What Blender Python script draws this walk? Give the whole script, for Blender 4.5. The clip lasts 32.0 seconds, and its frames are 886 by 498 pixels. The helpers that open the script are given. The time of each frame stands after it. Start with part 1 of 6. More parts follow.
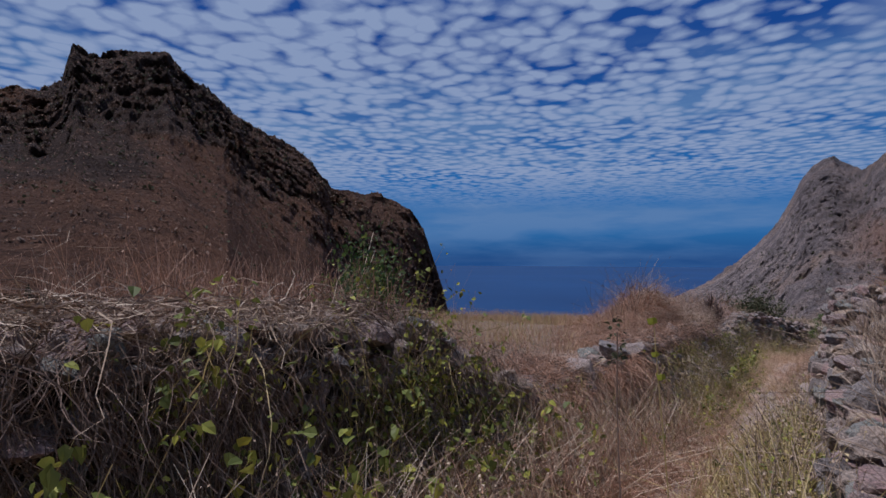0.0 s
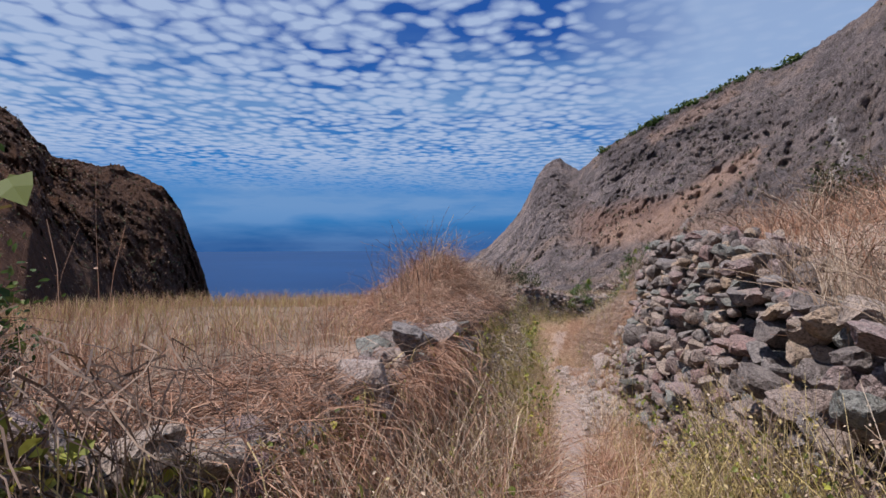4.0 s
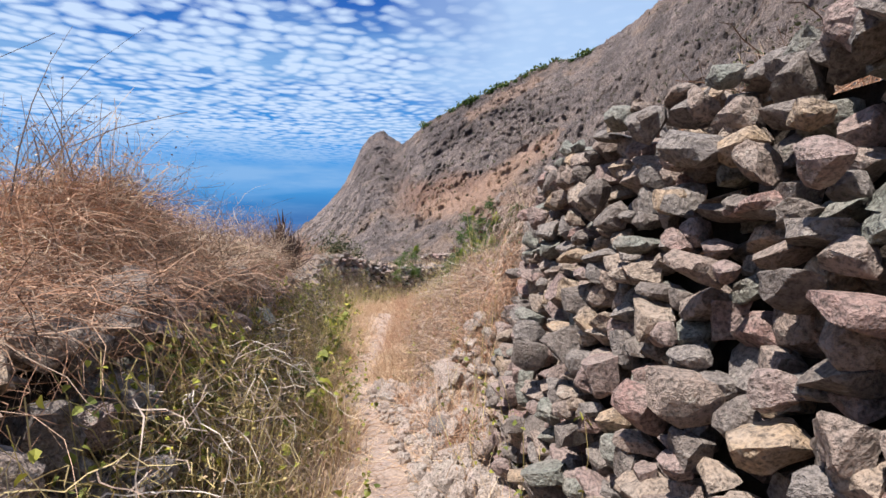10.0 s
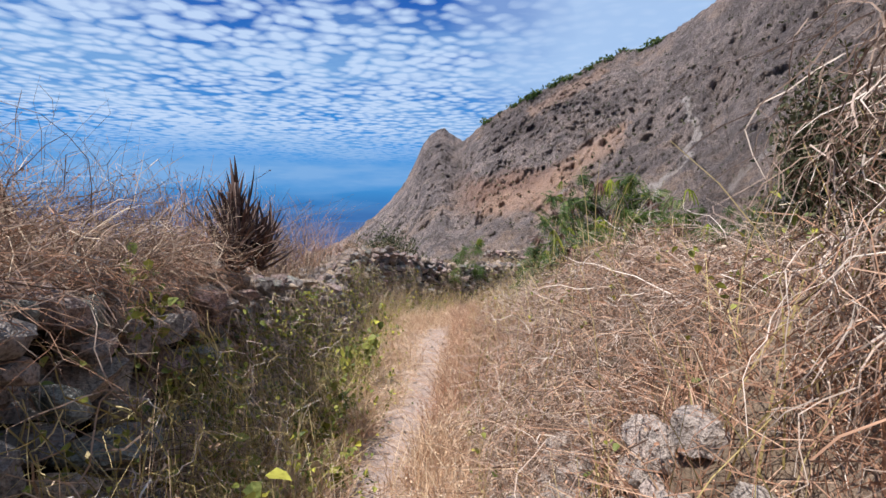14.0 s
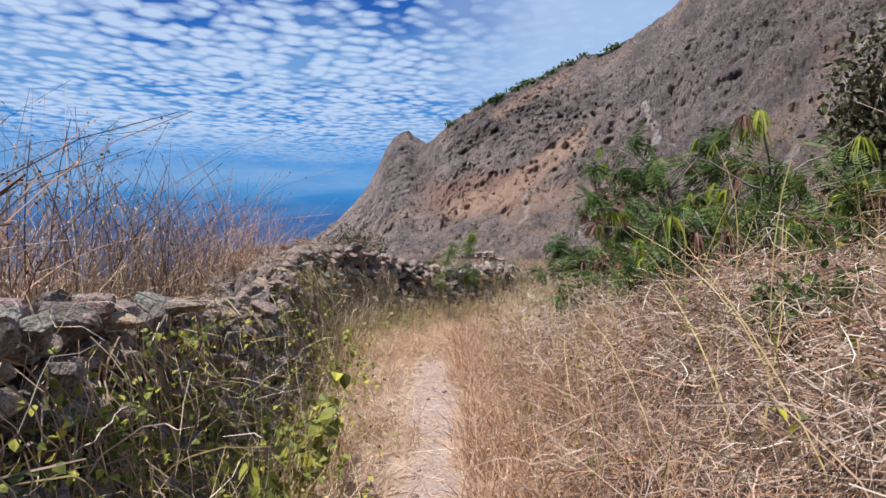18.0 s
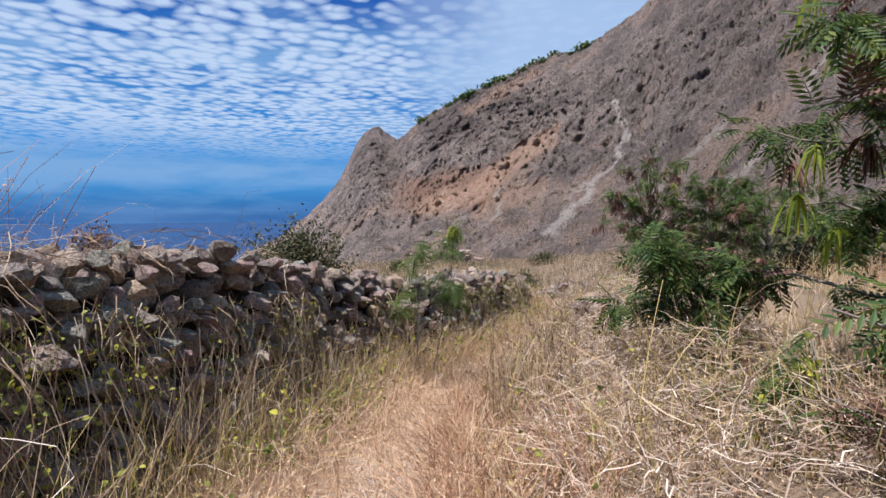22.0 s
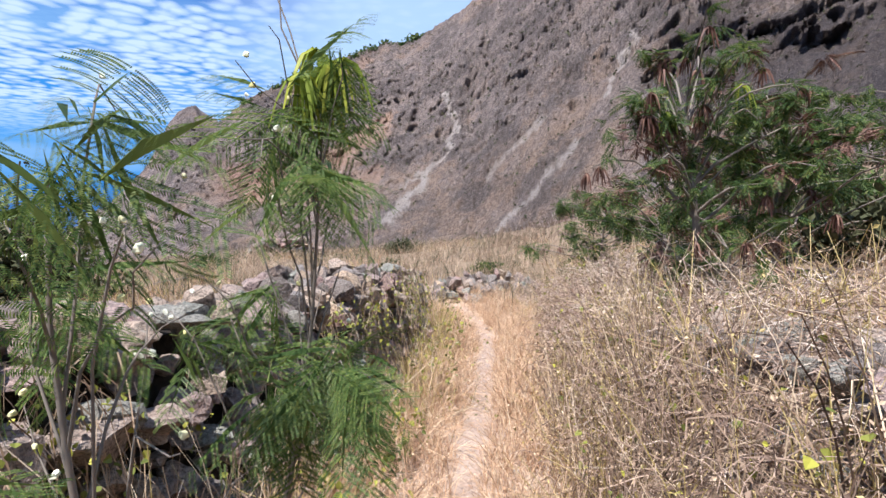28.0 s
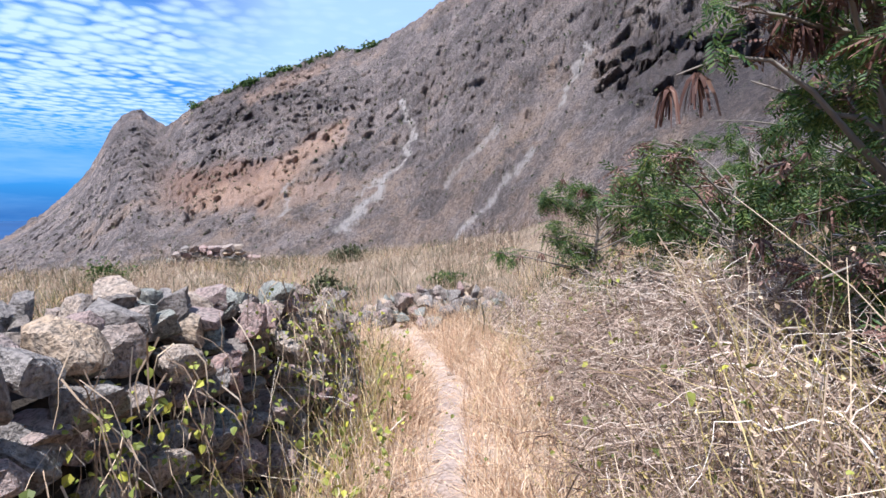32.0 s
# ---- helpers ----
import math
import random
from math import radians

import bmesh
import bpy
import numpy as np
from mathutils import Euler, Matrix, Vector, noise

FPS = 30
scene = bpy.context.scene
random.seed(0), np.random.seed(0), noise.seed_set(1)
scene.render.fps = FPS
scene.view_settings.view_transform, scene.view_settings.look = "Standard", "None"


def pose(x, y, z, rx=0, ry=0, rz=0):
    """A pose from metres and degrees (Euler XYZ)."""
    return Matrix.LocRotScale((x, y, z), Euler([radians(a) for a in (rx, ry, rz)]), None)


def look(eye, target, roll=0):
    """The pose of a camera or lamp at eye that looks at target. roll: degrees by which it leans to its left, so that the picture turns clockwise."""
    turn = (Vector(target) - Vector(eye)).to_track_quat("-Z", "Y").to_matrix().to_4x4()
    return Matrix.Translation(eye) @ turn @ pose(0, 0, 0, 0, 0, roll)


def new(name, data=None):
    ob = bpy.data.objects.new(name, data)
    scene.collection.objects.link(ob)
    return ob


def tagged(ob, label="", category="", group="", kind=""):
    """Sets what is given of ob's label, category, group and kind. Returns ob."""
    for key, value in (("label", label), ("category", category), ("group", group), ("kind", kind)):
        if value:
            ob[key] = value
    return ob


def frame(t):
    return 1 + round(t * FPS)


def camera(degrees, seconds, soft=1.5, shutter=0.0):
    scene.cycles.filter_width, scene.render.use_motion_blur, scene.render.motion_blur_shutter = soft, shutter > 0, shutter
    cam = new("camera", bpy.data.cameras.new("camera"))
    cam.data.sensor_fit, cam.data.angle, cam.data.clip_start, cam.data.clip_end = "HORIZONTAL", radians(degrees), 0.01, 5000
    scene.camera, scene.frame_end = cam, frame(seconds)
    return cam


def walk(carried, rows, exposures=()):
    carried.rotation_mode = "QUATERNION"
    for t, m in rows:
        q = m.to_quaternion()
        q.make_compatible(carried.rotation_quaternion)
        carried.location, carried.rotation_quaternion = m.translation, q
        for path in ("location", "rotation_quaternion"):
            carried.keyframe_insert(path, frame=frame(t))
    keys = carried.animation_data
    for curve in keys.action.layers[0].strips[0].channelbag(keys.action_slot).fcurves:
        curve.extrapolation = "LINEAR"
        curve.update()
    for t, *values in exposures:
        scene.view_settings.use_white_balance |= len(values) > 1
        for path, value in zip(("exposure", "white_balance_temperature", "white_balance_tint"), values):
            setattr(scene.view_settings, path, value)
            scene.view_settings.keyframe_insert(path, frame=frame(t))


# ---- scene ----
# the camera and its walk
cam = camera(80.77, 32.0)
PATH = [
    (0, look((1.403, 1.822, 2.607), (-4.587, 9.827, 2.790), 0.21)),
    (0.5, look((1.213, 2.119, 2.543), (-4.377, 10.410, 2.669), 0.33)),
    (1, look((1.040, 2.439, 2.469), (-4.222, 10.942, 2.597), 0.31)),
    (1.5, look((0.876, 2.766, 2.385), (-4.020, 11.485, 2.468), 0.38)),
    (2, look((0.739, 3.155, 2.326), (-3.768, 12.082, 2.379), 0.20)),
    (2.5, look((0.565, 3.498, 2.290), (-3.564, 12.605, 2.338), 0.20)),
    (3, look((0.430, 3.825, 2.253), (-2.946, 13.238, 2.272), 0.09)),
    (3.5, look((0.341, 4.213, 2.211), (-2.414, 13.826, 2.165), 0.09)),
    (4, look((0.239, 4.575, 2.167), (-1.909, 14.341, 2.072), 0.01)),
    (4.5, look((0.152, 4.934, 2.140), (-1.214, 14.839, 2.020), -0.12)),
    (5, look((0.097, 5.253, 2.126), (-0.617, 15.227, 2.010), -0.06)),
    (5.5, look((0.071, 5.555, 2.119), (-0.119, 15.552, 2.011), 0.00)),
    (6, look((0.069, 5.858, 2.113), (0.283, 15.855, 1.991), 0.10)),
    (6.5, look((0.086, 6.183, 2.104), (0.593, 16.168, 1.920), 0.25)),
    (7, look((0.113, 6.551, 2.087), (0.812, 16.522, 1.768), 0.10)),
    (7.5, look((0.201, 6.911, 2.044), (1.192, 16.852, 1.590), -0.06)),
    (8, look((0.246, 7.258, 1.963), (1.367, 17.181, 1.436), -0.21)),
    (8.5, look((0.251, 7.614, 1.888), (1.432, 17.527, 1.322), -0.12)),
    (9, look((0.280, 8.000, 1.808), (1.430, 17.916, 1.213), -0.08)),
    (9.5, look((0.304, 8.412, 1.753), (1.439, 18.329, 1.157), 0.11)),
    (10, look((0.336, 8.828, 1.725), (1.491, 18.742, 1.112), -0.01)),
    (10.5, look((0.406, 9.247, 1.699), (1.494, 19.168, 1.075), -0.00)),
    (11, look((0.437, 9.676, 1.659), (1.417, 19.608, 1.029), 0.26)),
    (11.5, look((0.500, 10.105, 1.595), (1.345, 20.049, 0.950), 0.27)),
    (12, look((0.531, 10.562, 1.542), (1.015, 20.530, 0.898), -0.22)),
    (12.5, look((0.531, 11.003, 1.507), (0.804, 20.979, 0.863), -0.18)),
    (13, look((0.534, 11.505, 1.467), (0.636, 21.483, 0.810), -0.18)),
    (13.5, look((0.487, 11.918, 1.435), (0.496, 21.896, 0.770), -0.04)),
    (14, look((0.478, 12.305, 1.412), (0.482, 22.284, 0.754), -0.11)),
    (14.5, look((0.447, 12.641, 1.394), (0.404, 22.620, 0.750), -0.24)),
    (15, look((0.408, 12.971, 1.367), (0.393, 22.950, 0.720), -0.10)),
    (15.5, look((0.363, 13.300, 1.334), (0.421, 23.278, 0.677), -0.00)),
    (16, look((0.314, 13.637, 1.297), (0.455, 23.614, 0.632), 0.11)),
    (16.5, look((0.262, 13.990, 1.258), (0.465, 23.966, 0.596), 0.32)),
    (17, look((0.209, 14.371, 1.218), (0.421, 24.348, 0.580), 0.29)),
    (17.5, look((0.132, 14.788, 1.169), (0.567, 24.759, 0.533), 0.16)),
    (18, look((0.127, 15.255, 1.121), (0.807, 25.214, 0.517), -0.37)),
    (18.5, look((0.132, 15.747, 1.053), (1.045, 25.686, 0.436), -0.03)),
    (19, look((0.171, 16.274, 0.989), (1.419, 26.177, 0.386), -0.31)),
    (19.5, look((0.274, 16.828, 0.966), (1.590, 26.722, 0.363), -0.35)),
    (20, look((0.359, 17.404, 0.943), (1.698, 27.295, 0.329), -0.08)),
    (20.5, look((0.434, 17.975, 0.921), (1.796, 27.862, 0.303), 0.05)),
    (21, look((0.462, 18.514, 0.916), (1.773, 28.408, 0.292), -0.00)),
    (21.5, look((0.466, 19.022, 0.926), (1.733, 28.921, 0.283), -0.15)),
    (22, look((0.513, 19.519, 0.930), (1.746, 29.420, 0.267), -0.18)),
    (22.5, look((0.539, 19.983, 0.918), (1.661, 29.898, 0.256), -0.05)),
    (23, look((0.534, 20.440, 0.914), (1.552, 30.365, 0.243), -0.09)),
    (23.5, look((0.511, 20.917, 0.908), (1.420, 30.852, 0.220), -0.10)),
    (24, look((0.437, 21.406, 0.879), (1.223, 31.350, 0.166), 0.10)),
    (24.5, look((0.442, 21.921, 0.849), (1.237, 31.864, 0.141), 0.01)),
    (25, look((0.475, 22.413, 0.799), (1.533, 32.329, 0.062), -0.01)),
    (25.5, look((0.534, 22.878, 0.738), (2.036, 32.734, -0.048), 0.00)),
    (26, look((0.617, 23.311, 0.672), (2.671, 33.062, -0.166), 0.07)),
    (26.5, look((0.722, 23.700, 0.602), (3.361, 33.306, -0.272), 0.19)),
    (27, look((0.846, 24.027, 0.534), (4.032, 33.465, -0.344), 0.06)),
    (27.5, look((0.998, 24.336, 0.478), (4.625, 33.614, -0.396), 0.04)),
    (28, look((1.162, 24.633, 0.424), (5.391, 33.653, -0.442), -0.10)),
    (28.5, look((1.368, 24.942, 0.382), (6.124, 33.697, -0.471), 0.05)),
    (29, look((1.547, 25.260, 0.333), (6.581, 33.859, -0.508), -0.03)),
    (29.5, look((1.722, 25.566, 0.288), (6.975, 34.035, -0.542), -0.02)),
    (30, look((1.930, 25.864, 0.269), (7.256, 34.288, -0.548), -0.05)),
    (30.5, look((2.071, 26.148, 0.246), (7.389, 34.579, -0.556), 0.04)),
    (31, look((2.219, 26.414, 0.224), (7.412, 34.924, -0.559), -0.06)),
    (31.5, look((2.333, 26.669, 0.204), (7.316, 35.307, -0.542), -0.05)),
    (32, look((2.433, 26.912, 0.180), (7.381, 35.573, -0.531), -0.06)),
]
walk(cam, PATH, exposures=[(0, -0.55, 5650, 18), (1.0, -0.50, 5700, 17), (2.0, -0.19, 5800, 17), (3.0, -0.34, 5850, 17), (4.0, 0.08, 6050, 15), (7.0, 0.50, 6350, 11), (9.0, 0.72, 6400, 10), (12.0, 0.72, 6250, 10),
                           (14.0, 0.55, 6150, 10), (17.0, 0.52, 6150, 10), (20.0, 0.43, 6150, 11), (24.0, 0.65, 6250, 10), (28.0, 0.92, 6050, 10.5), (30.0, 1.06, 5750, 9.5), (32.0, 0.98, 5650, 9)])

# ---- world, sun ----
SUN_DIR = Vector((-0.35, -0.22, 0.91)).normalized()
sun = new("sun", bpy.data.lights.new("sun", "SUN"))
sun.data.energy, sun.data.angle, sun.data.color = 5.0, radians(0.55), (1.0, 0.955, 0.89)
sun.matrix_world = look(SUN_DIR * 100, (0, 0, 0))


class Nodes:
    """Short hand for building a node tree."""

    def __init__(self, tree):
        self.t = tree
        tree.nodes.clear()

    def add(self, kind, operation="", feature="", attribute_name=""):
        n = self.t.nodes.new(kind)
        if operation:
            n.operation = operation
        if feature:
            n.feature = feature
        if attribute_name:
            n.attribute_name = attribute_name
        return n

    def put(self, sock, v):
        if isinstance(v, bpy.types.NodeSocket):
            self.t.links.new(v, sock)
        elif v is not None:
            sock.default_value = (*v, 1.0) if isinstance(v, tuple) and len(v) == 3 and sock.type == "RGBA" else v

    def math(self, op, a, b=None, c=None, clamp=False):
        n = self.add("ShaderNodeMath", op)
        n.use_clamp = clamp
        for sock, v in zip(n.inputs, (a, b, c)):
            self.put(sock, v)
        return n.outputs[0]

    def mix(self, f, a, b, blend="MIX"):
        n = self.add("ShaderNodeMix")
        n.data_type, n.blend_type = "RGBA", blend
        self.put(n.inputs[0], f), self.put(n.inputs[6], a), self.put(n.inputs[7], b)
        return n.outputs[2]

    def ramp(self, f, *stops, interp="LINEAR"):
        n = self.add("ShaderNodeValToRGB")
        n.color_ramp.interpolation = interp
        e = n.color_ramp.elements
        while len(e) < len(stops):
            e.new(0.5)
        for el, (p, c) in zip(e, stops):
            el.position, el.color = p, (*(c if isinstance(c, tuple) else (c, c, c)), 1)
        self.put(n.inputs[0], f)
        return n.outputs[0]

    def noise(self, v, scale, detail=4.0, rough=0.55, distort=0.0):
        n = self.add("ShaderNodeTexNoise")
        self.put(n.inputs["Vector"], v)
        self.put(n.inputs["Scale"], scale), self.put(n.inputs["Detail"], detail)
        self.put(n.inputs["Roughness"], rough), self.put(n.inputs["Distortion"], distort)
        return n.outputs[0]

    def voro(self, v, scale, feature="F1", smooth=0.5):
        n = self.add("ShaderNodeTexVoronoi", feature=feature)
        self.put(n.inputs["Vector"], v), self.put(n.inputs["Scale"], scale)
        if feature == "SMOOTH_F1":
            n.inputs["Smoothness"].default_value = smooth
        return n.outputs["Distance"]

    def mapped(self, v, scale=(1, 1, 1), rot=(0, 0, 0), loc=(0, 0, 0)):
        n = self.add("ShaderNodeMapping")
        self.put(n.inputs[0], v)
        n.inputs[1].default_value, n.inputs[2].default_value, n.inputs[3].default_value = loc, rot, scale
        return n.outputs[0]


world = bpy.data.worlds.new("sky")
scene.world = world
world.use_nodes = True
w = Nodes(world.node_tree)
sky = w.add("ShaderNodeTexSky")
sky.sky_type, sky.sun_disc, sky.sun_elevation, sky.sun_rotation = "NISHITA", False, radians(65.6), radians(238)
sky.altitude, sky.air_density, sky.dust_density, sky.ozone_density = 100.0, 1.0, 0.6, 2.0
tc = w.add("ShaderNodeTexCoord").outputs["Generated"]
sep = w.add("ShaderNodeSeparateXYZ")
w.put(sep.inputs[0], tc)
zc = w.math("MAXIMUM", sep.outputs[2], 0.02)
flat = w.add("ShaderNodeCombineXYZ")
w.put(flat.inputs[0], w.math("DIVIDE", sep.outputs[0], zc))
w.put(flat.inputs[1], w.math("DIVIDE", sep.outputs[1], zc))
flat = flat.outputs[0]
# altocumulus: small puffs in a broad sheet, thinning to the right and near the horizon
warp = w.add("ShaderNodeTexNoise")
w.put(warp.inputs["Vector"], flat)
warp.inputs["Scale"].default_value, warp.inputs["Detail"].default_value = 3.5, 3
off = w.add("ShaderNodeVectorMath", operation="MULTIPLY_ADD")
w.put(off.inputs[0], warp.outputs["Color"])
off.inputs[1].default_value = (0.16, 0.16, 0)
w.put(off.inputs[2], flat)
puffv = w.mapped(off.outputs[0], rot=(0, 0, 0.5), scale=(1.0, 1.0, 1.0))
puff = w.math("SUBTRACT", 1.0, w.math("MULTIPLY", w.voro(puffv, 9.6, "SMOOTH_F1", 0.35), 1.75))
fray = w.noise(puffv, 15.0, 6, 0.65)
sheet = w.math("ADD", w.math("MULTIPLY", w.noise(flat, 0.42, 3, 0.5), 1.0), w.math("MULTIPLY", w.noise(flat, 1.9, 4, 0.6), 0.75))
thin = w.math("SUBTRACT", w.math("MULTIPLY", w.math("DIVIDE", sep.outputs[0], w.math("MAXIMUM", sep.outputs[1], 0.15)), 0.85), 0.05)
body = w.math("SUBTRACT", w.math("ADD", w.math("MULTIPLY", puff, 0.72), w.math("ADD", w.math("MULTIPLY", fray, 0.46), w.math("SUBTRACT", w.math("MULTIPLY", sheet, 0.92), 0.15))),
              w.math("MAXIMUM", thin, -0.12))
side = w.math("DIVIDE", sep.outputs[0], w.math("MAXIMUM", sep.outputs[1], 0.15))
gap = w.math("MULTIPLY", w.ramp(w.math("ADD", side, 0.5), (0.26, 0.0), (0.46, 1.0), (0.58, 1.0), (0.70, 0.0)), w.ramp(sep.outputs[2], (0.27, 0.0), (0.36, 1.0)))
body = w.math("SUBTRACT", body, w.math("MULTIPLY", gap, 0.15))
cloud = w.ramp(w.math("MULTIPLY", body, 0.6), (0.42, 0.0), (0.59, 0.52), (0.78, 0.97))
low = w.ramp(sep.outputs[2], (0.09, 0.0), (0.16, 1.0), (0.6, 1.0), (0.9, 0.25))
cloud = w.math("MULTIPLY", cloud, low)
# veils of haze and a soft bank over the sea
veil = w.ramp(w.noise(w.mapped(tc, scale=(2.2, 2.2, 13.0), loc=(3.1, 0.4, 0)), 1.6, 5, 0.55), (0.40, 0.0), (0.62, 0.85))
veil = w.math("MULTIPLY", veil, w.ramp(sep.outputs[2], (0.0, 0.35), (0.07, 1.0), (0.26, 1.0), (0.40, 0.0)))
right = w.ramp(w.math("ADD", w.math("MULTIPLY", sep.outputs[0], 1.0), w.math("MULTIPLY", w.noise(tc, 3.0, 3), 0.35)), (0.19, 0.0), (0.37, 0.92))
right = w.math("MULTIPLY", right, w.ramp(sep.outputs[2], (0.12, 0.1), (0.24, 0.95)))
cloud = w.math("MULTIPLY", cloud, w.math("SUBTRACT", 1.0, w.math("MULTIPLY", right, 0.8)))
deep = w.mix(1.0, sky.outputs[0], (0.60, 0.80, 1.10), "MULTIPLY")
band = w.ramp(sep.outputs[2], (0.0, (0.45, 1.9, 5.4)), (0.05, (0.8, 3.9, 8.8)), (0.13, (0.65, 4.1, 9.9)), (0.35, (0.32, 1.7, 6.6)))
deep = w.mix(w.ramp(sep.outputs[2], (0.05, 0.97), (0.6, 0.85)), deep, band)
deep = w.mix(veil, deep, (3.3, 6.0, 10.0))
deep = w.mix(right, deep, (6.2, 8.4, 11.7))
deep = w.mix(cloud, deep, (7.6, 9.4, 12.2))
bg = w.add("ShaderNodeBackground")
w.put(bg.inputs[0], deep)
bg.inputs[1].default_value = 0.05
w.t.links.new(bg.outputs[0], w.add("ShaderNodeOutputWorld").inputs[0])


# ---- materials ----
def material(name):
    m = bpy.data.materials.new(name)
    m.use_nodes = True
    n = Nodes(m.node_tree)
    n.bsdf = n.add("ShaderNodeBsdfPrincipled")
    n.t.links.new(n.bsdf.outputs[0], n.add("ShaderNodeOutputMaterial").inputs[0])
    n.pos = n.add("ShaderNodeNewGeometry").outputs["Position"]
    return m, n


def finish(n, color, rough=0.9, bump=None, strength=0.5, dist=0.02, spec=0.3):
    n.put(n.bsdf.inputs["Base Color"], color)
    n.put(n.bsdf.inputs["Roughness"], rough)
    n.bsdf.inputs["Specular IOR Level"].default_value = spec
    if bump is not None:
        b = n.add("ShaderNodeBump")
        b.inputs["Strength"].default_value, b.inputs["Distance"].default_value = strength, dist
        n.put(b.inputs["Height"], bump)
        n.t.links.new(b.outputs[0], n.bsdf.inputs["Normal"])


def rock_material(name, island=False, warm=0.0):
    """Basalt field stone: grey, bluish, reddish and ochre stones, pitted and dusty on top."""
    m, n = material(name)
    rnd = n.add("ShaderNodeNewGeometry").outputs["Random Per Island"] if island else n.add("ShaderNodeObjectInfo").outputs["Random"]
    base = n.ramp(rnd, (0.0, (0.19, 0.165, 0.155)), (0.18, (0.33, 0.265, 0.235)), (0.34, (0.245, 0.225, 0.22)), (0.5, (0.40, 0.325, 0.27)),
                  (0.62, (0.33, 0.25, 0.24)), (0.74, (0.245, 0.262, 0.24)), (0.84, (0.33, 0.22, 0.205)), (0.93, (0.45, 0.345, 0.25)), interp="CONSTANT")
    base = n.mix(1.0, base, (1.12, 1.04, 0.97), "MULTIPLY")
    base = n.mix(warm, base, (0.57, 0.46, 0.39))
    co = n.add("ShaderNodeTexCoord").outputs["Object"] if not island else n.pos
    shift = n.add("ShaderNodeVectorMath", operation="ADD")
    n.put(shift.inputs[0], n.pos), n.put(shift.inputs[1], rnd)
    co = shift.outputs[0]
    stain = n.noise(co, 9.0, 5, 0.65)
    grain = n.noise(co, 60.0, 4, 0.7)
    base = n.mix(n.ramp(stain, (0.4, 0.0), (0.7, 0.6)), base, (0.41, 0.345, 0.30))
    base = n.mix(n.ramp(grain, (0.32, 0.85), (0.56, 0.0)), base, (0.055, 0.048, 0.044))
    lichen = n.ramp(n.noise(co, 22.0, 5, 0.7), (0.60, 0.0), (0.70, 0.55))
    base = n.mix(lichen, base, (0.46, 0.43, 0.37))
    pits = n.voro(co, 120.0)
    h = n.math("ADD", n.math("MULTIPLY", stain, 0.9), n.math("ADD", n.math("MULTIPLY", grain, 0.5), n.math("MULTIPLY", pits, 0.06)))
    finish(n, base, 0.92, h, 1.0, 0.045, 0.2)
    return m


def plain_veg(name, stops, rough=0.75, spec=0.25, trans=0.0, vary=6.0):
    """Stems, straw and leaves: tone by blade, with a slow drift over the ground."""
    m, n = material(name)
    rnd = n.add("ShaderNodeNewGeometry").outputs["Random Per Island"]
    k = n.math("ADD", n.math("MULTIPLY", rnd, 0.7), n.math("MULTIPLY", n.noise(n.pos, vary / 6.0, 2), 0.3))
    finish(n, n.ramp(k, *stops), rough, spec=spec)
    if trans:
        tr = n.add("ShaderNodeBsdfTranslucent")
        n.put(tr.inputs[0], n.bsdf.inputs["Base Color"].links[0].from_socket)
        mx = n.add("ShaderNodeMixShader")
        mx.inputs[0].default_value = trans
        out = [k for k in n.t.nodes if k.type == "OUTPUT_MATERIAL"][0]
        n.t.links.new(n.bsdf.outputs[0], mx.inputs[1]), n.t.links.new(tr.outputs[0], mx.inputs[2]), n.t.links.new(mx.outputs[0], out.inputs[0])
    return m


ROCK, ROCK_ISLAND, ROCK_PALE = rock_material("field_stone"), rock_material("field_stone_joined", True), rock_material("pale_stone", True, 0.78)
STRAW = plain_veg("straw", ((0.1, (0.189, 0.104, 0.0635)), (0.35, (0.533, 0.343, 0.217)), (0.6, (0.654, 0.455, 0.295)), (0.9, (0.74, 0.598, 0.433))), trans=0.18)
RUST = plain_veg("rust_grass", ((0.1, (0.209, 0.106, 0.0642)), (0.4, (0.418, 0.227, 0.141)), (0.7, (0.57, 0.343, 0.222)), (0.95, (0.722, 0.498, 0.36))), trans=0.18)
GREENGRASS = plain_veg("half_green_grass", ((0.1, (0.114, 0.095, 0.0318)), (0.4, (0.422, 0.317, 0.112)), (0.7, (0.598, 0.459, 0.21)), (0.95, (0.686, 0.523, 0.286))), trans=0.22)
TWIG = plain_veg("dry_twig", ((0.1, (0.155, 0.0999, 0.0702)), (0.4, (0.323, 0.222, 0.147)), (0.7, (0.502, 0.374, 0.257)), (0.95, (0.718, 0.585, 0.445))))
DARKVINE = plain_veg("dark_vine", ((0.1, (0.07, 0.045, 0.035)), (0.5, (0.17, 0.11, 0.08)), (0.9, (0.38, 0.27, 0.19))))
DRYVINE = plain_veg("dry_vine", ((0.1, (0.188, 0.123, 0.0887)), (0.4, (0.386, 0.28, 0.222)), (0.7, (0.589, 0.472, 0.383)), (0.95, (0.791, 0.685, 0.583))))
BROWNVINE = plain_veg("brown_vine", ((0.1, (0.10, 0.062, 0.045)), (0.45, (0.25, 0.165, 0.12)), (0.75, (0.40, 0.285, 0.215)), (0.95, (0.58, 0.45, 0.36))))
VINELEAF = plain_veg("vine_leaf", ((0.1, (0.0805, 0.0972, 0.0234)), (0.4, (0.172, 0.189, 0.0405)), (0.7, (0.322, 0.313, 0.0585)), (0.92, (0.598, 0.529, 0.072))), 0.55, trans=0.22)
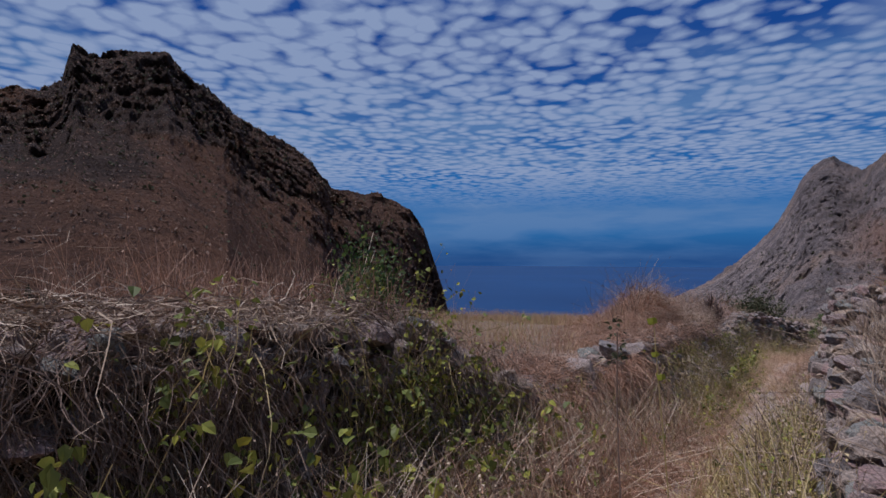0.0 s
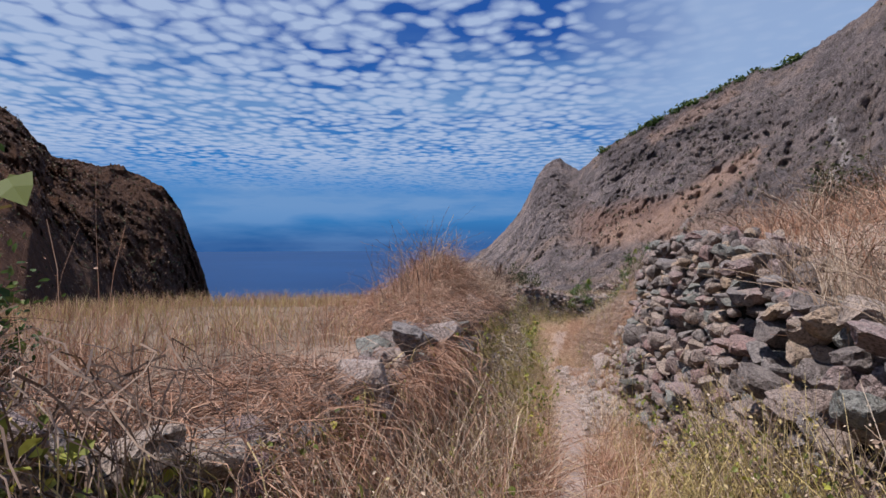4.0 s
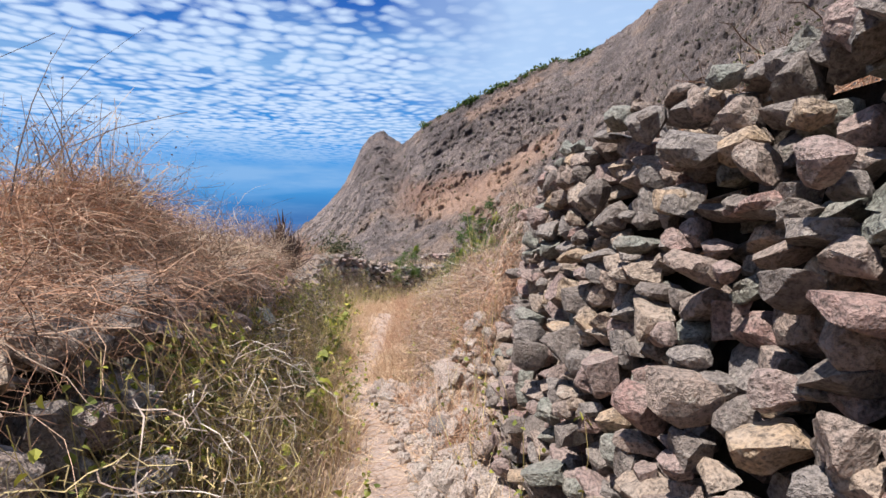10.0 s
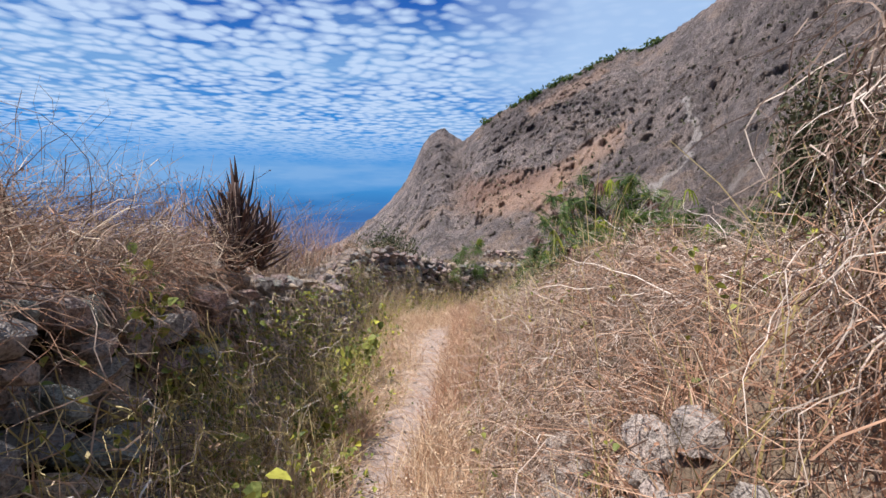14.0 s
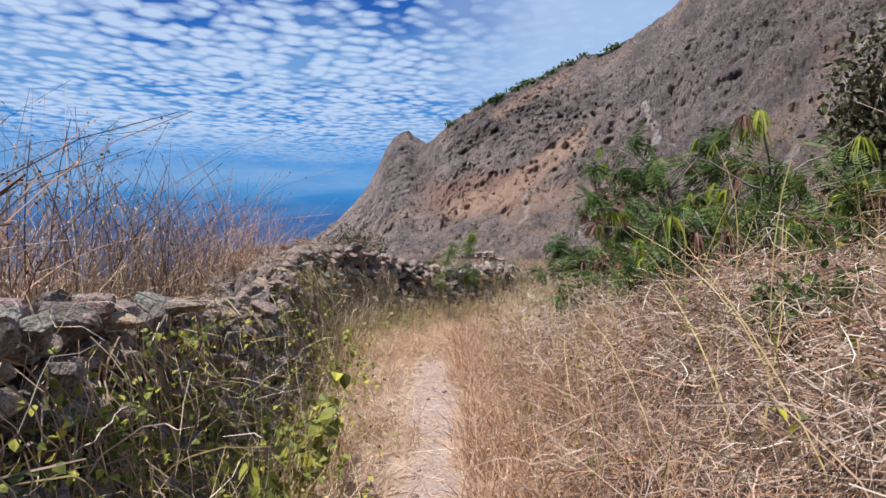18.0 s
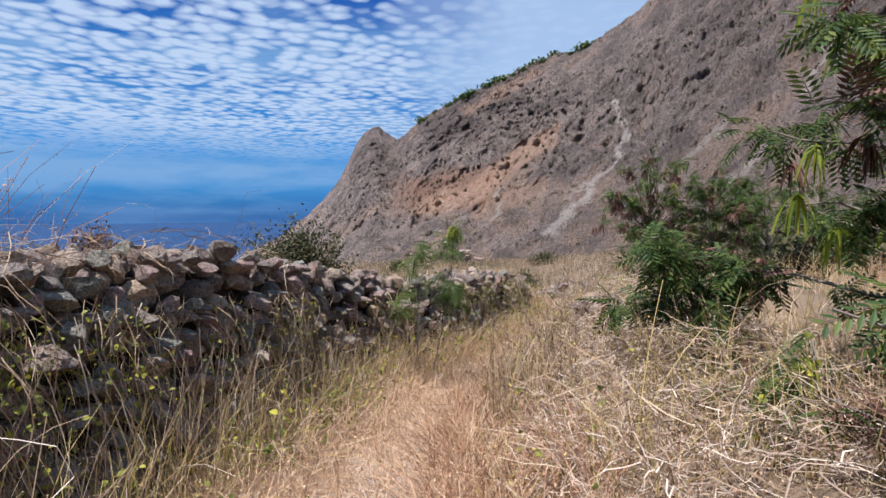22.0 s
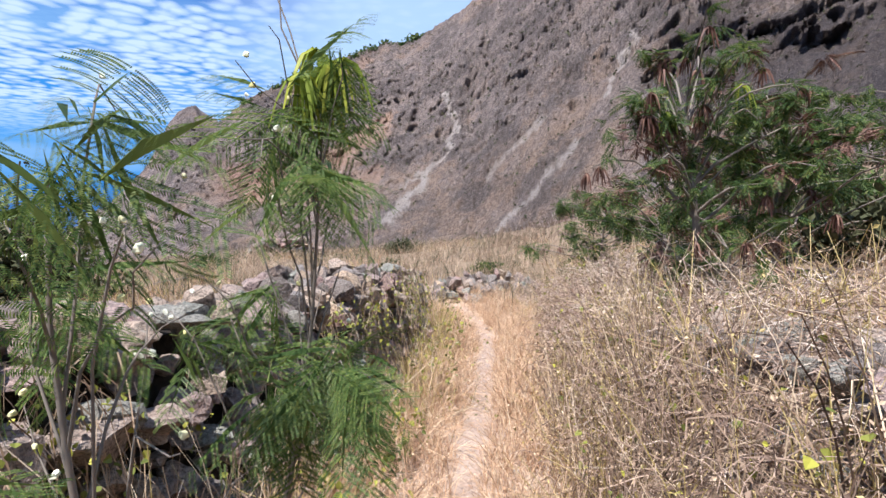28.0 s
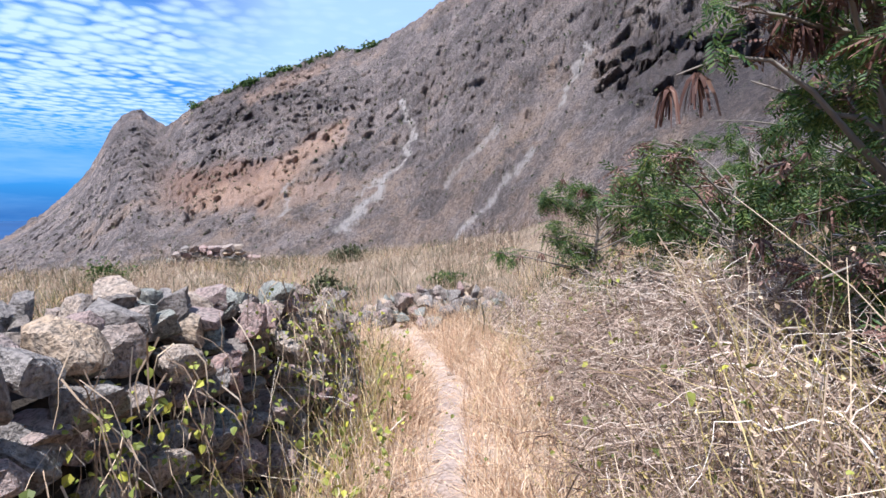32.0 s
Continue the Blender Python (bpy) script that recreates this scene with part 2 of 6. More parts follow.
FEATHER = plain_veg("feather_leaf", ((0.1, (0.0241, 0.0521, 0.0155)), (0.45, (0.0602, 0.105, 0.0275)), (0.75, (0.129, 0.168, 0.043)), (0.95, (0.258, 0.26, 0.0602))), 0.5, trans=0.35)
YOUNG = plain_veg("sapling_leaf", ((0.1, (0.04, 0.08, 0.0208)), (0.5, (0.104, 0.16, 0.04)), (0.9, (0.216, 0.248, 0.064))), 0.5, trans=0.4)
LIME = plain_veg("young_leaf", ((0.1, (0.14, 0.20, 0.03)), (0.5, (0.27, 0.32, 0.04)), (0.9, (0.42, 0.42, 0.06))), 0.5, trans=0.35)
POD = plain_veg("dry_pod", ((0.1, (0.07, 0.033, 0.026)), (0.5, (0.145, 0.07, 0.052)), (0.9, (0.25, 0.145, 0.105))), 0.6)
BARK = plain_veg("bark", ((0.1, (0.11, 0.085, 0.07)), (0.5, (0.19, 0.155, 0.13)), (0.9, (0.30, 0.26, 0.22))), 0.9)
SHRUB = plain_veg("grey_shrub", ((0.1, (0.034, 0.0382, 0.0213)), (0.5, (0.0765, 0.0808, 0.0382)), (0.9, (0.145, 0.128, 0.068))), 0.8, trans=0.1)
BLOOM = plain_veg("bloom", ((0.1, (0.55, 0.48, 0.16)), (0.6, (0.75, 0.72, 0.5)), (0.9, (0.85, 0.84, 0.75))), 0.8)
DEADALOE = plain_veg("dead_aloe", ((0.1, (0.045, 0.025, 0.022)), (0.5, (0.095, 0.055, 0.044)), (0.9, (0.18, 0.115, 0.09))), 0.6)

SOIL, n = material("soil")
fine, mid = n.noise(n.pos, 38.0, 5, 0.7), n.noise(n.pos, 3.0, 5, 0.6)
col = n.ramp(mid, (0.3, (0.30, 0.205, 0.145)), (0.5, (0.41, 0.30, 0.23)), (0.7, (0.51, 0.395, 0.31)))
way = n.add("ShaderNodeAttribute", attribute_name="trodden").outputs["Fac"]
dust = n.ramp(n.math("ADD", fine, n.math("MULTIPLY", mid, 0.4)), (0.45, (0.23, 0.168, 0.14)), (0.7, (0.345, 0.262, 0.22)), (0.9, (0.44, 0.345, 0.298)))
col = n.mix(n.math("MULTIPLY", way, n.math("ADD", 0.55, mid), clamp=True), col, dust)
# meadow earth; on the bank its dark tone stands in for shade under creepers
far = n.add("ShaderNodeAttribute", attribute_name="meadow").outputs["Fac"]
col = n.mix(far, col, n.ramp(n.noise(n.pos, 0.9, 5, 0.7), (0.3, (0.11, 0.077, 0.052)), (0.6, (0.235, 0.17, 0.117))))
col = n.mix(n.ramp(fine, (0.25, 0.55), (0.5, 0.0)), col, (0.12, 0.085, 0.06))
finish(n, col, 0.95, n.math("ADD", fine, n.math("MULTIPLY", n.voro(n.pos, 24.0), 0.6)), 0.7, 0.02, 0.15)

# near-black colour puts the shade between the stones into the core
CORE, n = material("gap_shade_core")
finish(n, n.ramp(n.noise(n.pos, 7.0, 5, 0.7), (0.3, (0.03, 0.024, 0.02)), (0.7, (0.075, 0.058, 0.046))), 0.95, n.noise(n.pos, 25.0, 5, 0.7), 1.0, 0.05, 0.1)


def hill_material(name, dark):
    """Volcanic slope: rock ribs, dry grass benches and pale scree in the gullies."""
    m, n = material(name)
    big, mid, fine = n.noise(n.pos, 0.014, 5, 0.6), n.noise(n.pos, 0.07, 6, 0.7), n.noise(n.pos, 0.5, 7, 0.8)
    speck = n.noise(n.pos, 1.0, 6, 0.8)
    rockc = n.ramp(fine, (0.30, (0.065, 0.05, 0.045)), (0.43, (0.19, 0.152, 0.135)), (0.56, (0.305, 0.247, 0.216)), (0.70, (0.46, 0.38, 0.335)))
    grass = n.ramp(fine, (0.3, (0.19, 0.12, 0.078)), (0.5, (0.31, 0.21, 0.145)), (0.7, (0.41, 0.30, 0.215)))
    att = n.add("ShaderNodeAttribute", attribute_name="grassy").outputs["Fac"]
    g = n.math("ADD", n.math("MULTIPLY", att, 1.1), n.math("ADD", n.math("MULTIPLY", n.math("SUBTRACT", mid, 0.5), 1.8), n.math("MULTIPLY", n.math("SUBTRACT", big, 0.5), 1.6)))
    col = n.mix(n.ramp(g, (0.2, 0.0), (0.55, 0.9)), rockc, grass)
    patch = n.noise(n.mapped(n.pos, scale=(1, 1, 0.45)), 0.036, 7, 0.74)
    col = n.mix(n.ramp(patch, (0.41, 0.88), (0.53, 0.0)), col, n.ramp(fine, (0.35, (0.055, 0.045, 0.042)), (0.65, (0.175, 0.145, 0.132))))
    col = n.mix(n.ramp(patch, (0.50, 0.0), (0.66, 0.5)), col, n.mix(fine, (0.30, 0.205, 0.15), (0.52, 0.39, 0.305)))
    # dark specks painted in as the shadows of small rock faces
    col = n.mix(n.ramp(speck, (0.37, 0.85), (0.49, 0.0)), col, (0.085, 0.07, 0.058))
    col = n.mix(n.ramp(speck, (0.54, 0.0), (0.66, 0.42)), col, (0.50, 0.40, 0.335))
    scree = n.add("ShaderNodeAttribute", attribute_name="scree").outputs["Fac"]
    field = n.add("ShaderNodeAttribute", attribute_name="fan").outputs["Fac"]
    col = n.mix(n.math("MULTIPLY", field, 0.8), col, n.mix(fine, (0.20, 0.11, 0.07), (0.40, 0.235, 0.16)))
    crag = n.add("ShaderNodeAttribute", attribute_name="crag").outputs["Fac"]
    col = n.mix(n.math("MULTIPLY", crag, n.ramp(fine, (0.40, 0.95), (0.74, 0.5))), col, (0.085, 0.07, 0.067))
    drip = n.noise(n.mapped(n.pos, scale=(1, 1, 0.5)), 0.22, 6, 0.78)
    col = n.mix(n.ramp(drip, (0.36, 0.55), (0.50, 0.0)), col, (0.12, 0.098, 0.088))
    och = n.add("ShaderNodeAttribute", attribute_name="ochre").outputs["Fac"]
    col = n.mix(n.math("MULTIPLY", och, n.math("ADD", 0.15, mid), clamp=True), col, n.mix(fine, (0.36, 0.21, 0.135), (0.66, 0.44, 0.31)))
    col = n.mix(n.math("MULTIPLY", scree, n.math("MULTIPLY", n.math("SUBTRACT", n.math("ADD", fine, mid), 0.40), 1.7), clamp=True), col, (0.43, 0.37, 0.32))
    close = n.noise(n.pos, 4.5, 6, 0.75)
    col = n.mix(n.ramp(close, (0.36, 0.6), (0.5, 0.0)), col, (0.07, 0.052, 0.042))
    col = n.mix(n.ramp(close, (0.55, 0.0), (0.68, 0.4)), col, (0.50, 0.39, 0.31))
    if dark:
        # brown tint that also darkens the slope in place of shade
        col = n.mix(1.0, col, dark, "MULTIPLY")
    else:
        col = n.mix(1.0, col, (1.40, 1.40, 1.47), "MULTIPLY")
    h = n.math("ADD", n.math("MULTIPLY", mid, 2.4), n.math("ADD", n.math("MULTIPLY", fine, 2.6), n.math("MULTIPLY", speck, 0.9)))
    finish(n, col, 0.95, h, 1.0, 1.6, 0.1)
    return m


HILL, HILL_DARK = hill_material("hill_slope", None), hill_material("hill_slope_shaded_brown", (0.66, 0.53, 0.45))
SEA, n = material("sea_water")
finish(n, n.ramp(n.noise(n.pos, 0.002, 4), (0.3, (0.008, 0.035, 0.105)), (0.7, (0.013, 0.055, 0.15))), 0.55, n.noise(n.pos, 0.05, 5), 0.3, 1.0, 0.15)


# ---- helpers for meshes ----
rng = np.random.default_rng(7)


def lattice(ix, iy, iz, seed):
    h = (ix * 374761393 + iy * 668265263 + iz * 2147483647 + seed * 974711) & 0x7FFFFFFF
    h = ((h ^ (h >> 13)) * 1274126177) & 0x7FFFFFFF
    return ((h ^ (h >> 16)) & 0xFFFF) / 65535.0


def vnoise(x, y, z=0.0, seed=0):
    """Smooth value noise, -1 to 1, on arrays."""
    x, y, z = np.broadcast_arrays(np.asarray(x, float), np.asarray(y, float), np.asarray(z, float))
    ix, iy, iz = (np.floor(v).astype(np.int64) for v in (x, y, z))
    fx, fy, fz = x - ix, y - iy, z - iz
    fx, fy, fz = (v * v * (3 - 2 * v) for v in (fx, fy, fz))
    out = 0
    for a in (0, 1):
        for b in (0, 1):
            for c in (0, 1):
                out = out + lattice(ix + a, iy + b, iz + c, seed) * (fx if a else 1 - fx) * (fy if b else 1 - fy) * (fz if c else 1 - fz)
    return out * 2 - 1


def fbm(x, y, z=0.0, octaves=4, seed=0, gain=0.5):
    total, amp, f = 0, 1.0, 1.0
    for k in range(octaves):
        total = total + amp * vnoise(np.asarray(x) * f, np.asarray(y) * f, np.asarray(z) * f, seed + k)
        amp, f = amp * gain, f * 2.03
    return total


def step(a, b, x):
    u = np.clip((np.asarray(x, float) - a) / (b - a), 0, 1)
    return u * u * (3 - 2 * u)


def mesh_of(name, verts, faces, mat, smooth=False):
    """A mesh from arrays: faces is an (n, k) array."""
    me = bpy.data.meshes.new(name)
    verts, faces = np.asarray(verts, np.float32), np.asarray(faces, np.int32)
    nf, k = faces.shape
    me.vertices.add(len(verts))
    me.vertices.foreach_set("co", verts.ravel())
    me.loops.add(nf * k)
    me.loops.foreach_set("vertex_index", faces.ravel())
    me.polygons.add(nf)
    me.polygons.foreach_set("loop_start", np.arange(0, nf * k, k, dtype=np.int32))
    me.polygons.foreach_set("use_smooth", np.full(nf, smooth))
    me.update(calc_edges=True)
    me.materials.append(mat)
    return me


def value_layer(me, name, values):
    me.attributes.new(name, "FLOAT", "POINT").data.foreach_set("value", np.asarray(values, np.float32).ravel())


def under(ob, parent):
    ob.parent = parent
    return ob


def part_of(name, verts, faces, mat, parent, label="", smooth=False):
    ob = under(new(name, mesh_of(name, verts, faces, mat, smooth)), parent)
    return tagged(ob, label)


def repeated(tv, tf, place, turn):
    """A template's vertices and faces, repeated at each place with each 3 x 3 turn."""
    v = np.einsum("nij,vj->nvi", turn, tv) + place[:, None, :]
    f = tf[None] + (np.arange(len(place)) * len(tv))[:, None, None]
    return v.reshape(-1, 3), f.reshape(-1, tf.shape[1])


def turns(yaw, pitch=0.0, roll=0.0, scale=1.0):
    """3 x 3 turns: roll about y, then pitch about x, then yaw about z."""
    yaw, pitch, roll, scale = np.broadcast_arrays(*[np.asarray(v, float) for v in (yaw, pitch, roll, scale)])
    c, s, cp, sp, cr, sr, z, o = np.cos(yaw), np.sin(yaw), np.cos(pitch), np.sin(pitch), np.cos(roll), np.sin(roll), 0 * yaw, 0 * yaw + 1
    mat = lambda *v: np.stack(v, -1).reshape(-1, 3, 3)
    m = mat(c, -s, z, s, c, z, z, z, o) @ mat(o, z, z, z, cp, -sp, z, sp, cp) @ mat(cr, z, sr, z, o, z, -sr, z, cr)
    return m * scale.reshape(-1, 1, 1)


def ribbons(paths, width):
    """Flat strips along (n, k, 3) paths, tapering to the tip."""
    n_, k, _ = paths.shape
    along = np.gradient(paths, axis=1)
    side = np.cross(along, rng.normal(size=(n_, 1, 3)) + (0, 0, 0.2))
    side /= np.linalg.norm(side, axis=2, keepdims=True) + 1e-9
    taper = np.linspace(1.0, 0.35, k)[None, :, None] * np.asarray(width).reshape(-1, 1, 1) * 0.5
    v = np.stack([paths - side * taper, paths + side * taper], 2).reshape(-1, 3)
    i = (np.arange(n_) * 2 * k)[:, None] + np.arange(k - 1) * 2
    return v, np.stack([i, i + 1, i + 3, i + 2], -1).reshape(-1, 4)


def tubes(paths, radii, sides=5):
    """Round stems along (n, k, 3) paths with (n, k) radii."""
    n_, k, _ = paths.shape
    along = np.gradient(paths, axis=1)
    along /= np.linalg.norm(along, axis=2, keepdims=True) + 1e-9
    a = np.cross(along, np.array([0.31, 0.17, 0.93]))
    a /= np.linalg.norm(a, axis=2, keepdims=True) + 1e-9
    b = np.cross(along, a)
    ang = np.arange(sides) * 2 * np.pi / sides
    ring = a[:, :, None] * np.cos(ang)[:, None] + b[:, :, None] * np.sin(ang)[:, None]
    v = (paths[:, :, None] + ring * radii[:, :, None, None]).reshape(-1, 3)
    i = (np.arange(n_) * k * sides)[:, None, None] + (np.arange(k - 1) * sides)[:, None] + np.arange(sides)
    j = (np.arange(n_) * k * sides)[:, None, None] + (np.arange(k - 1) * sides)[:, None] + (np.arange(sides) + 1) % sides
    return v, np.stack([i, j, j + sides, i + sides], -1).reshape(-1, 4)


# ---- the lie of the land: path, walls and banks by y ----
def along(*pairs):
    ys, vs = zip(*pairs)
    return lambda y: np.interp(y, ys, vs)


path_z = along((-12, 2.3), (-4, 1.75), (1.8, 1.1), (4.5, 0.68), (6.2, 0.60), (8, 0.31), (10, 0.11), (12, -0.06), (14, -0.24), (16, -0.47), (18, -0.58),
               (20, -0.59), (22, -0.66), (24, -0.97), (26, -1.25), (28, -1.37), (31, -1.5), (36, -1.65), (60, -2.2))
path_x = along((-12, 3.5), (0, 1.75), (3, 0.78), (5, 0.28), (8, 0.33), (10.7, 0.42), (12.2, 0.42), (14, 0.16), (15.6, -0.05), (17.3, 0.18), (19.6, 0.36),
               (21.7, 0.42), (24.7, 1.05), (27.2, 2.5), (29.5, 3.95), (31, 4.85), (33, 5.5), (36, 5.6), (60, 5.5))
left_x = along((-12, -1.6), (0, -1.25), (2, -1.15), (5, -1.05), (6.3, -0.95), (8, -0.85), (10, -0.66), (13, -0.72), (16, -1.0), (20, -1.12), (22, -1.08),
               (23.4, -0.70), (25.3, -0.10), (26.6, 0.75), (27.4, 1.35), (28.4, 2.2), (29.5, 2.80), (30.5, 3.45), (31.6, 4.0), (40, 4.2))
left_top = along((-12, 3.1), (0, 2.42), (2, 2.30), (4.6, 2.14), (5.0, 2.06), (5.4, 1.86), (5.8, 1.52), (6.2, 1.36), (6.6, 1.28), (7.7, 1.28), (8.3, 1.36), (9, 1.40), (10, 1.36), (12, 1.32),
                 (13.1, 1.2), (15.5, 1.04), (16.4, 0.98), (17, 0.82), (18, 0.66), (19.5, 0.42), (20.5, 0.56), (22, 0.71), (23.4, 0.68), (25.3, 0.35), (26.6, 0.04), (27.3, -0.02), (28.0, -0.2), (28.6, -0.2),
                 (29.5, -0.18), (30.4, -0.42), (31.6, -0.62), (33, -1.5), (60, -2.1))
foot_x = along((-12, 3.9), (0, 2.3), (3, 1.92), (8, 1.76), (12.9, 1.72), (13.6, 0.80), (15.6, 0.45), (17.3, 0.62), (19.6, 0.85), (21.7, 0.95), (24.7, 1.75),
               (27.2, 3.2), (29.5, 4.7), (31, 5.7), (33, 6.3), (36, 7.0), (60, 9.0))
crest_x = along((-12, 4.6), (0, 2.8), (3, 2.15), (8, 1.95), (13.0, 1.95), (13.6, 1.85), (15, 1.75), (17, 1.85), (20, 2.0), (22, 2.2), (24, 2.65), (26, 3.4), (28, 4.7),
                (30, 6.0), (32, 7.4), (36, 9.0), (60, 14.0))
crest_z = along((-12, 2.8), (0, 1.9), (4, 1.75), (7.8, 1.80), (8.6, 2.10), (9.4, 2.22), (11, 2.12), (12.6, 1.95), (13.4, 1.45), (15, 0.98), (17, 0.82), (19, 0.42), (21, 0.08),
                (23, -0.08), (25, -0.22), (27, -0.42), (29, -0.62), (31, -0.95), (33, -1.35), (36, -1.6), (60, -2.1))


def wall_lean(y):
    return np.interp(y, (14.5, 16.5), (0.18, 0.21))


def left_foot(y):
    """Foot of the left wall, whose face leans back."""
    return left_x(y) + 0.9 * wall_lean(y)


def soft(fn):
    return lambda y: (fn(y) + fn(y - 0.35) + fn(y + 0.35)) / 3


path_z, path_x, foot_x, crest_x = soft(path_z), soft(path_x), soft(foot_x), soft(crest_x)


def land(x, y):
    """Height of the ground."""
    x, y = np.asarray(x, float), np.asarray(y, float)
    pz, lx, fx, cx, cz = path_z(y), left_x(y), foot_x(y), crest_x(y), crest_z(y)
    z = pz + 0.05 * np.clip(np.abs(x - path_x(y)) - 0.2, 0, 0.6)
    z = z + 0.12 * step(0.5, 0.05, x - lx)
    # bank and terrace to the right, rising to the foot of the slope
    bank = step(0, 1, (x - fx) / np.maximum(cx - fx, 0.1))
    rise = np.clip(x - cx, 0, None)
    slope = 0.26 * step(16, 8, y) + 0.05 * step(14, 22, y)
    right = cz + np.where(rise < 5, slope * rise, slope * 5 + (rise - 5) * 0.06) - 0.06
    right = right + (0.16 * fbm(x * 1.1, y * 1.1, 0, 3, 61) + 0.10 * fbm(x * 2.7, y * 2.7, 0, 2, 63) * step(6, 3, x - cx)) * step(12.5, 14.5, y)
    z = z * (1 - bank) + bank * right
    # field to the left of the wall, ending in a brow above the sea
    fieldz = np.interp(y, [-12, 0, 5, 8, 14, 20, 26, 31, 36, 60], [3.0, 2.2, 1.50, 1.22, 0.98, 0.36, -0.25, -0.85, -1.55, -2.2])
    near = step(-0.15, -0.5, x - lx) * step(33.5, 31.5, y) + step(31.5, 33.5, y) * step(3.6, 0.5, x)
    z = z * (1 - near) + near * (fieldz - 0.02 * np.clip(lx - x, 0, 6))
    # heaps of earth and straw behind the low stretch of wall and below the aloe
    z = z + 0.34 * np.exp(-((x + 1.3) / 0.6) ** 2 - ((y - 11.8) / 0.95) ** 2) + 0.42 * np.exp(-((x + 1.75) / 0.8) ** 2 - ((y - 12.5) / 1.1) ** 2) + 0.30 * np.exp(-((x + 1.6) / 0.8) ** 2 - ((y - 14.3) / 2.0) ** 2)
    brow = np.hypot(np.clip(-6.5 - x, 0, None), 0.25 * np.clip(y - 26, 0, None) * (x < -2))
    brow = brow * step(-58, -44, np.degrees(np.arctan2(x - 1, np.maximum(y - 2, 0.05))))
    z = z - np.where(brow > 0, 0.02 * brow + 0.010 * brow ** 2, 0).clip(0, 80)
    z = z + 0.035 * fbm(x * 1.3, y * 1.3, 0, 3, 3) * step(0.18, 0.6, np.abs(x - path_x(y))) + 0.012 * fbm(x * 6, y * 6, 0, 2, 9)
    # a spur of the mountain above the terrace
    z = z + 2.6 * np.exp(-((x - 22) / 8.0) ** 2 - ((y - 34) / 15) ** 2)
    away = np.hypot(x - 2, y - 20)
    far = step(25, 48, away) * (1 - step(6, 14, x) * step(60, 40, y))
    far = np.maximum(far, step(45, 80, away))
    inland = step(-46, -58, np.degrees(np.arctan2(x - 1, np.maximum(y - 2, 0.05))))
    ravine = 3 + 38 * step(62, 36, np.degrees(np.arctan2(x - 1, np.maximum(y - 14, 0.05))))
    valley = 4.5 * inland * step(400, 240, away) - 70 * step(300, 900, away) - 2.5 - ravine * (1 - inland) * step(29, 85, away) + 0.8 * fbm(x * 0.03, y * 0.03, 0, 3, 4)
    seaward = step(-4, -16, np.degrees(np.arctan2(x + 4, np.maximum(y - 10, 0.1)))) * step(-58, -46, np.degrees(np.arctan2(x - 1, np.maximum(y - 2, 0.05)))) * step(12, 60, away)
    z = z * (1 - far) + far * valley
    return np.where(seaward > 0, z - seaward * (3 + 0.55 * np.clip(away - 12, 0, 140)), z).clip(-75, 60)


def warped(lo, hi, dense, gap, grow, limit):
    """Coordinates spaced by gap inside the dense range and ever wider outside it."""
    mid = list(np.arange(dense[0], dense[1] + 1e-6, gap))
    for sign, end, store in ((1, hi, mid), (-1, lo, [])):
        v, g = dense[1] if sign > 0 else dense[0], gap
        while abs(v) < limit:
            g *= grow
            v += sign * g
            (mid if sign > 0 else store).append(v)
        if sign < 0:
            mid = store[::-1] + mid
    return np.array(mid)


gx, gy = warped(0, 0, (-3.0, 7.0), 0.11, 1.12, 4600), warped(0, 0, (0.0, 35.0), 0.14, 1.13, 4600)
X, Y = np.meshgrid(gx, gy)
Z = land(X, Y)
nx = len(gx)
i = (np.arange(len(gy) - 1) * nx)[:, None] + np.arange(nx - 1)
me = mesh_of("ground", np.stack([X, Y, Z], -1).reshape(-1, 3), np.stack([i, i + 1, i + nx + 1, i + nx], -1).reshape(-1, 4), SOIL, True)
value_layer(me, "trodden", (1 - 0.45 * step(21, 24, Y) * step(29.5, 27.5, Y)) * step(0.25, 0.05, np.abs(X - path_x(Y)) * (1 + 0.6 * step(25, 28, Y)) + 0.12 * fbm(X * 2.5, Y * 2.5, 0, 3, 5)) * (1 - 0.8 * step(30.8, 32.2, Y)) * (np.abs(Y - 15) < 24))
# last term darkens the bank's earth as shade in the tangle's gaps
value_layer(me, "meadow", np.maximum.reduce([step(-0.6, -1.6, X - left_x(Y)), step(33, 36, Y), step(0.6, 1.6, X - crest_x(Y)), step(0.0, 0.35, X - foot_x(Y)) * step(13, 13.8, Y)]))
ground = tagged(new("ground", me), "dry brown earth with a pale trodden footpath", "ground", kind="structure")

ring = np.linspace(0, 2 * np.pi, 97)[:-1]
radii = np.array([30, 90, 250, 600, 1300, 2600, 4700.0])
v = np.concatenate([np.stack([r * np.cos(ring), r * np.sin(ring) + 20, 0 * ring - 62], -1) for r in radii])
i, j = np.arange(96), (np.arange(96) + 1) % 96
f = np.concatenate([np.stack([k * 96 + i, k * 96 + j, (k + 1) * 96 + j, (k + 1) * 96 + i], -1) for k in range(len(radii) - 1)])
tagged(new("water", mesh_of("water", v, f, SEA)), "deep blue open sea under a hazy horizon", "sea", kind="structure")


# ---- hills ----
EYE = np.array([0.5, 14.0, 1.3])


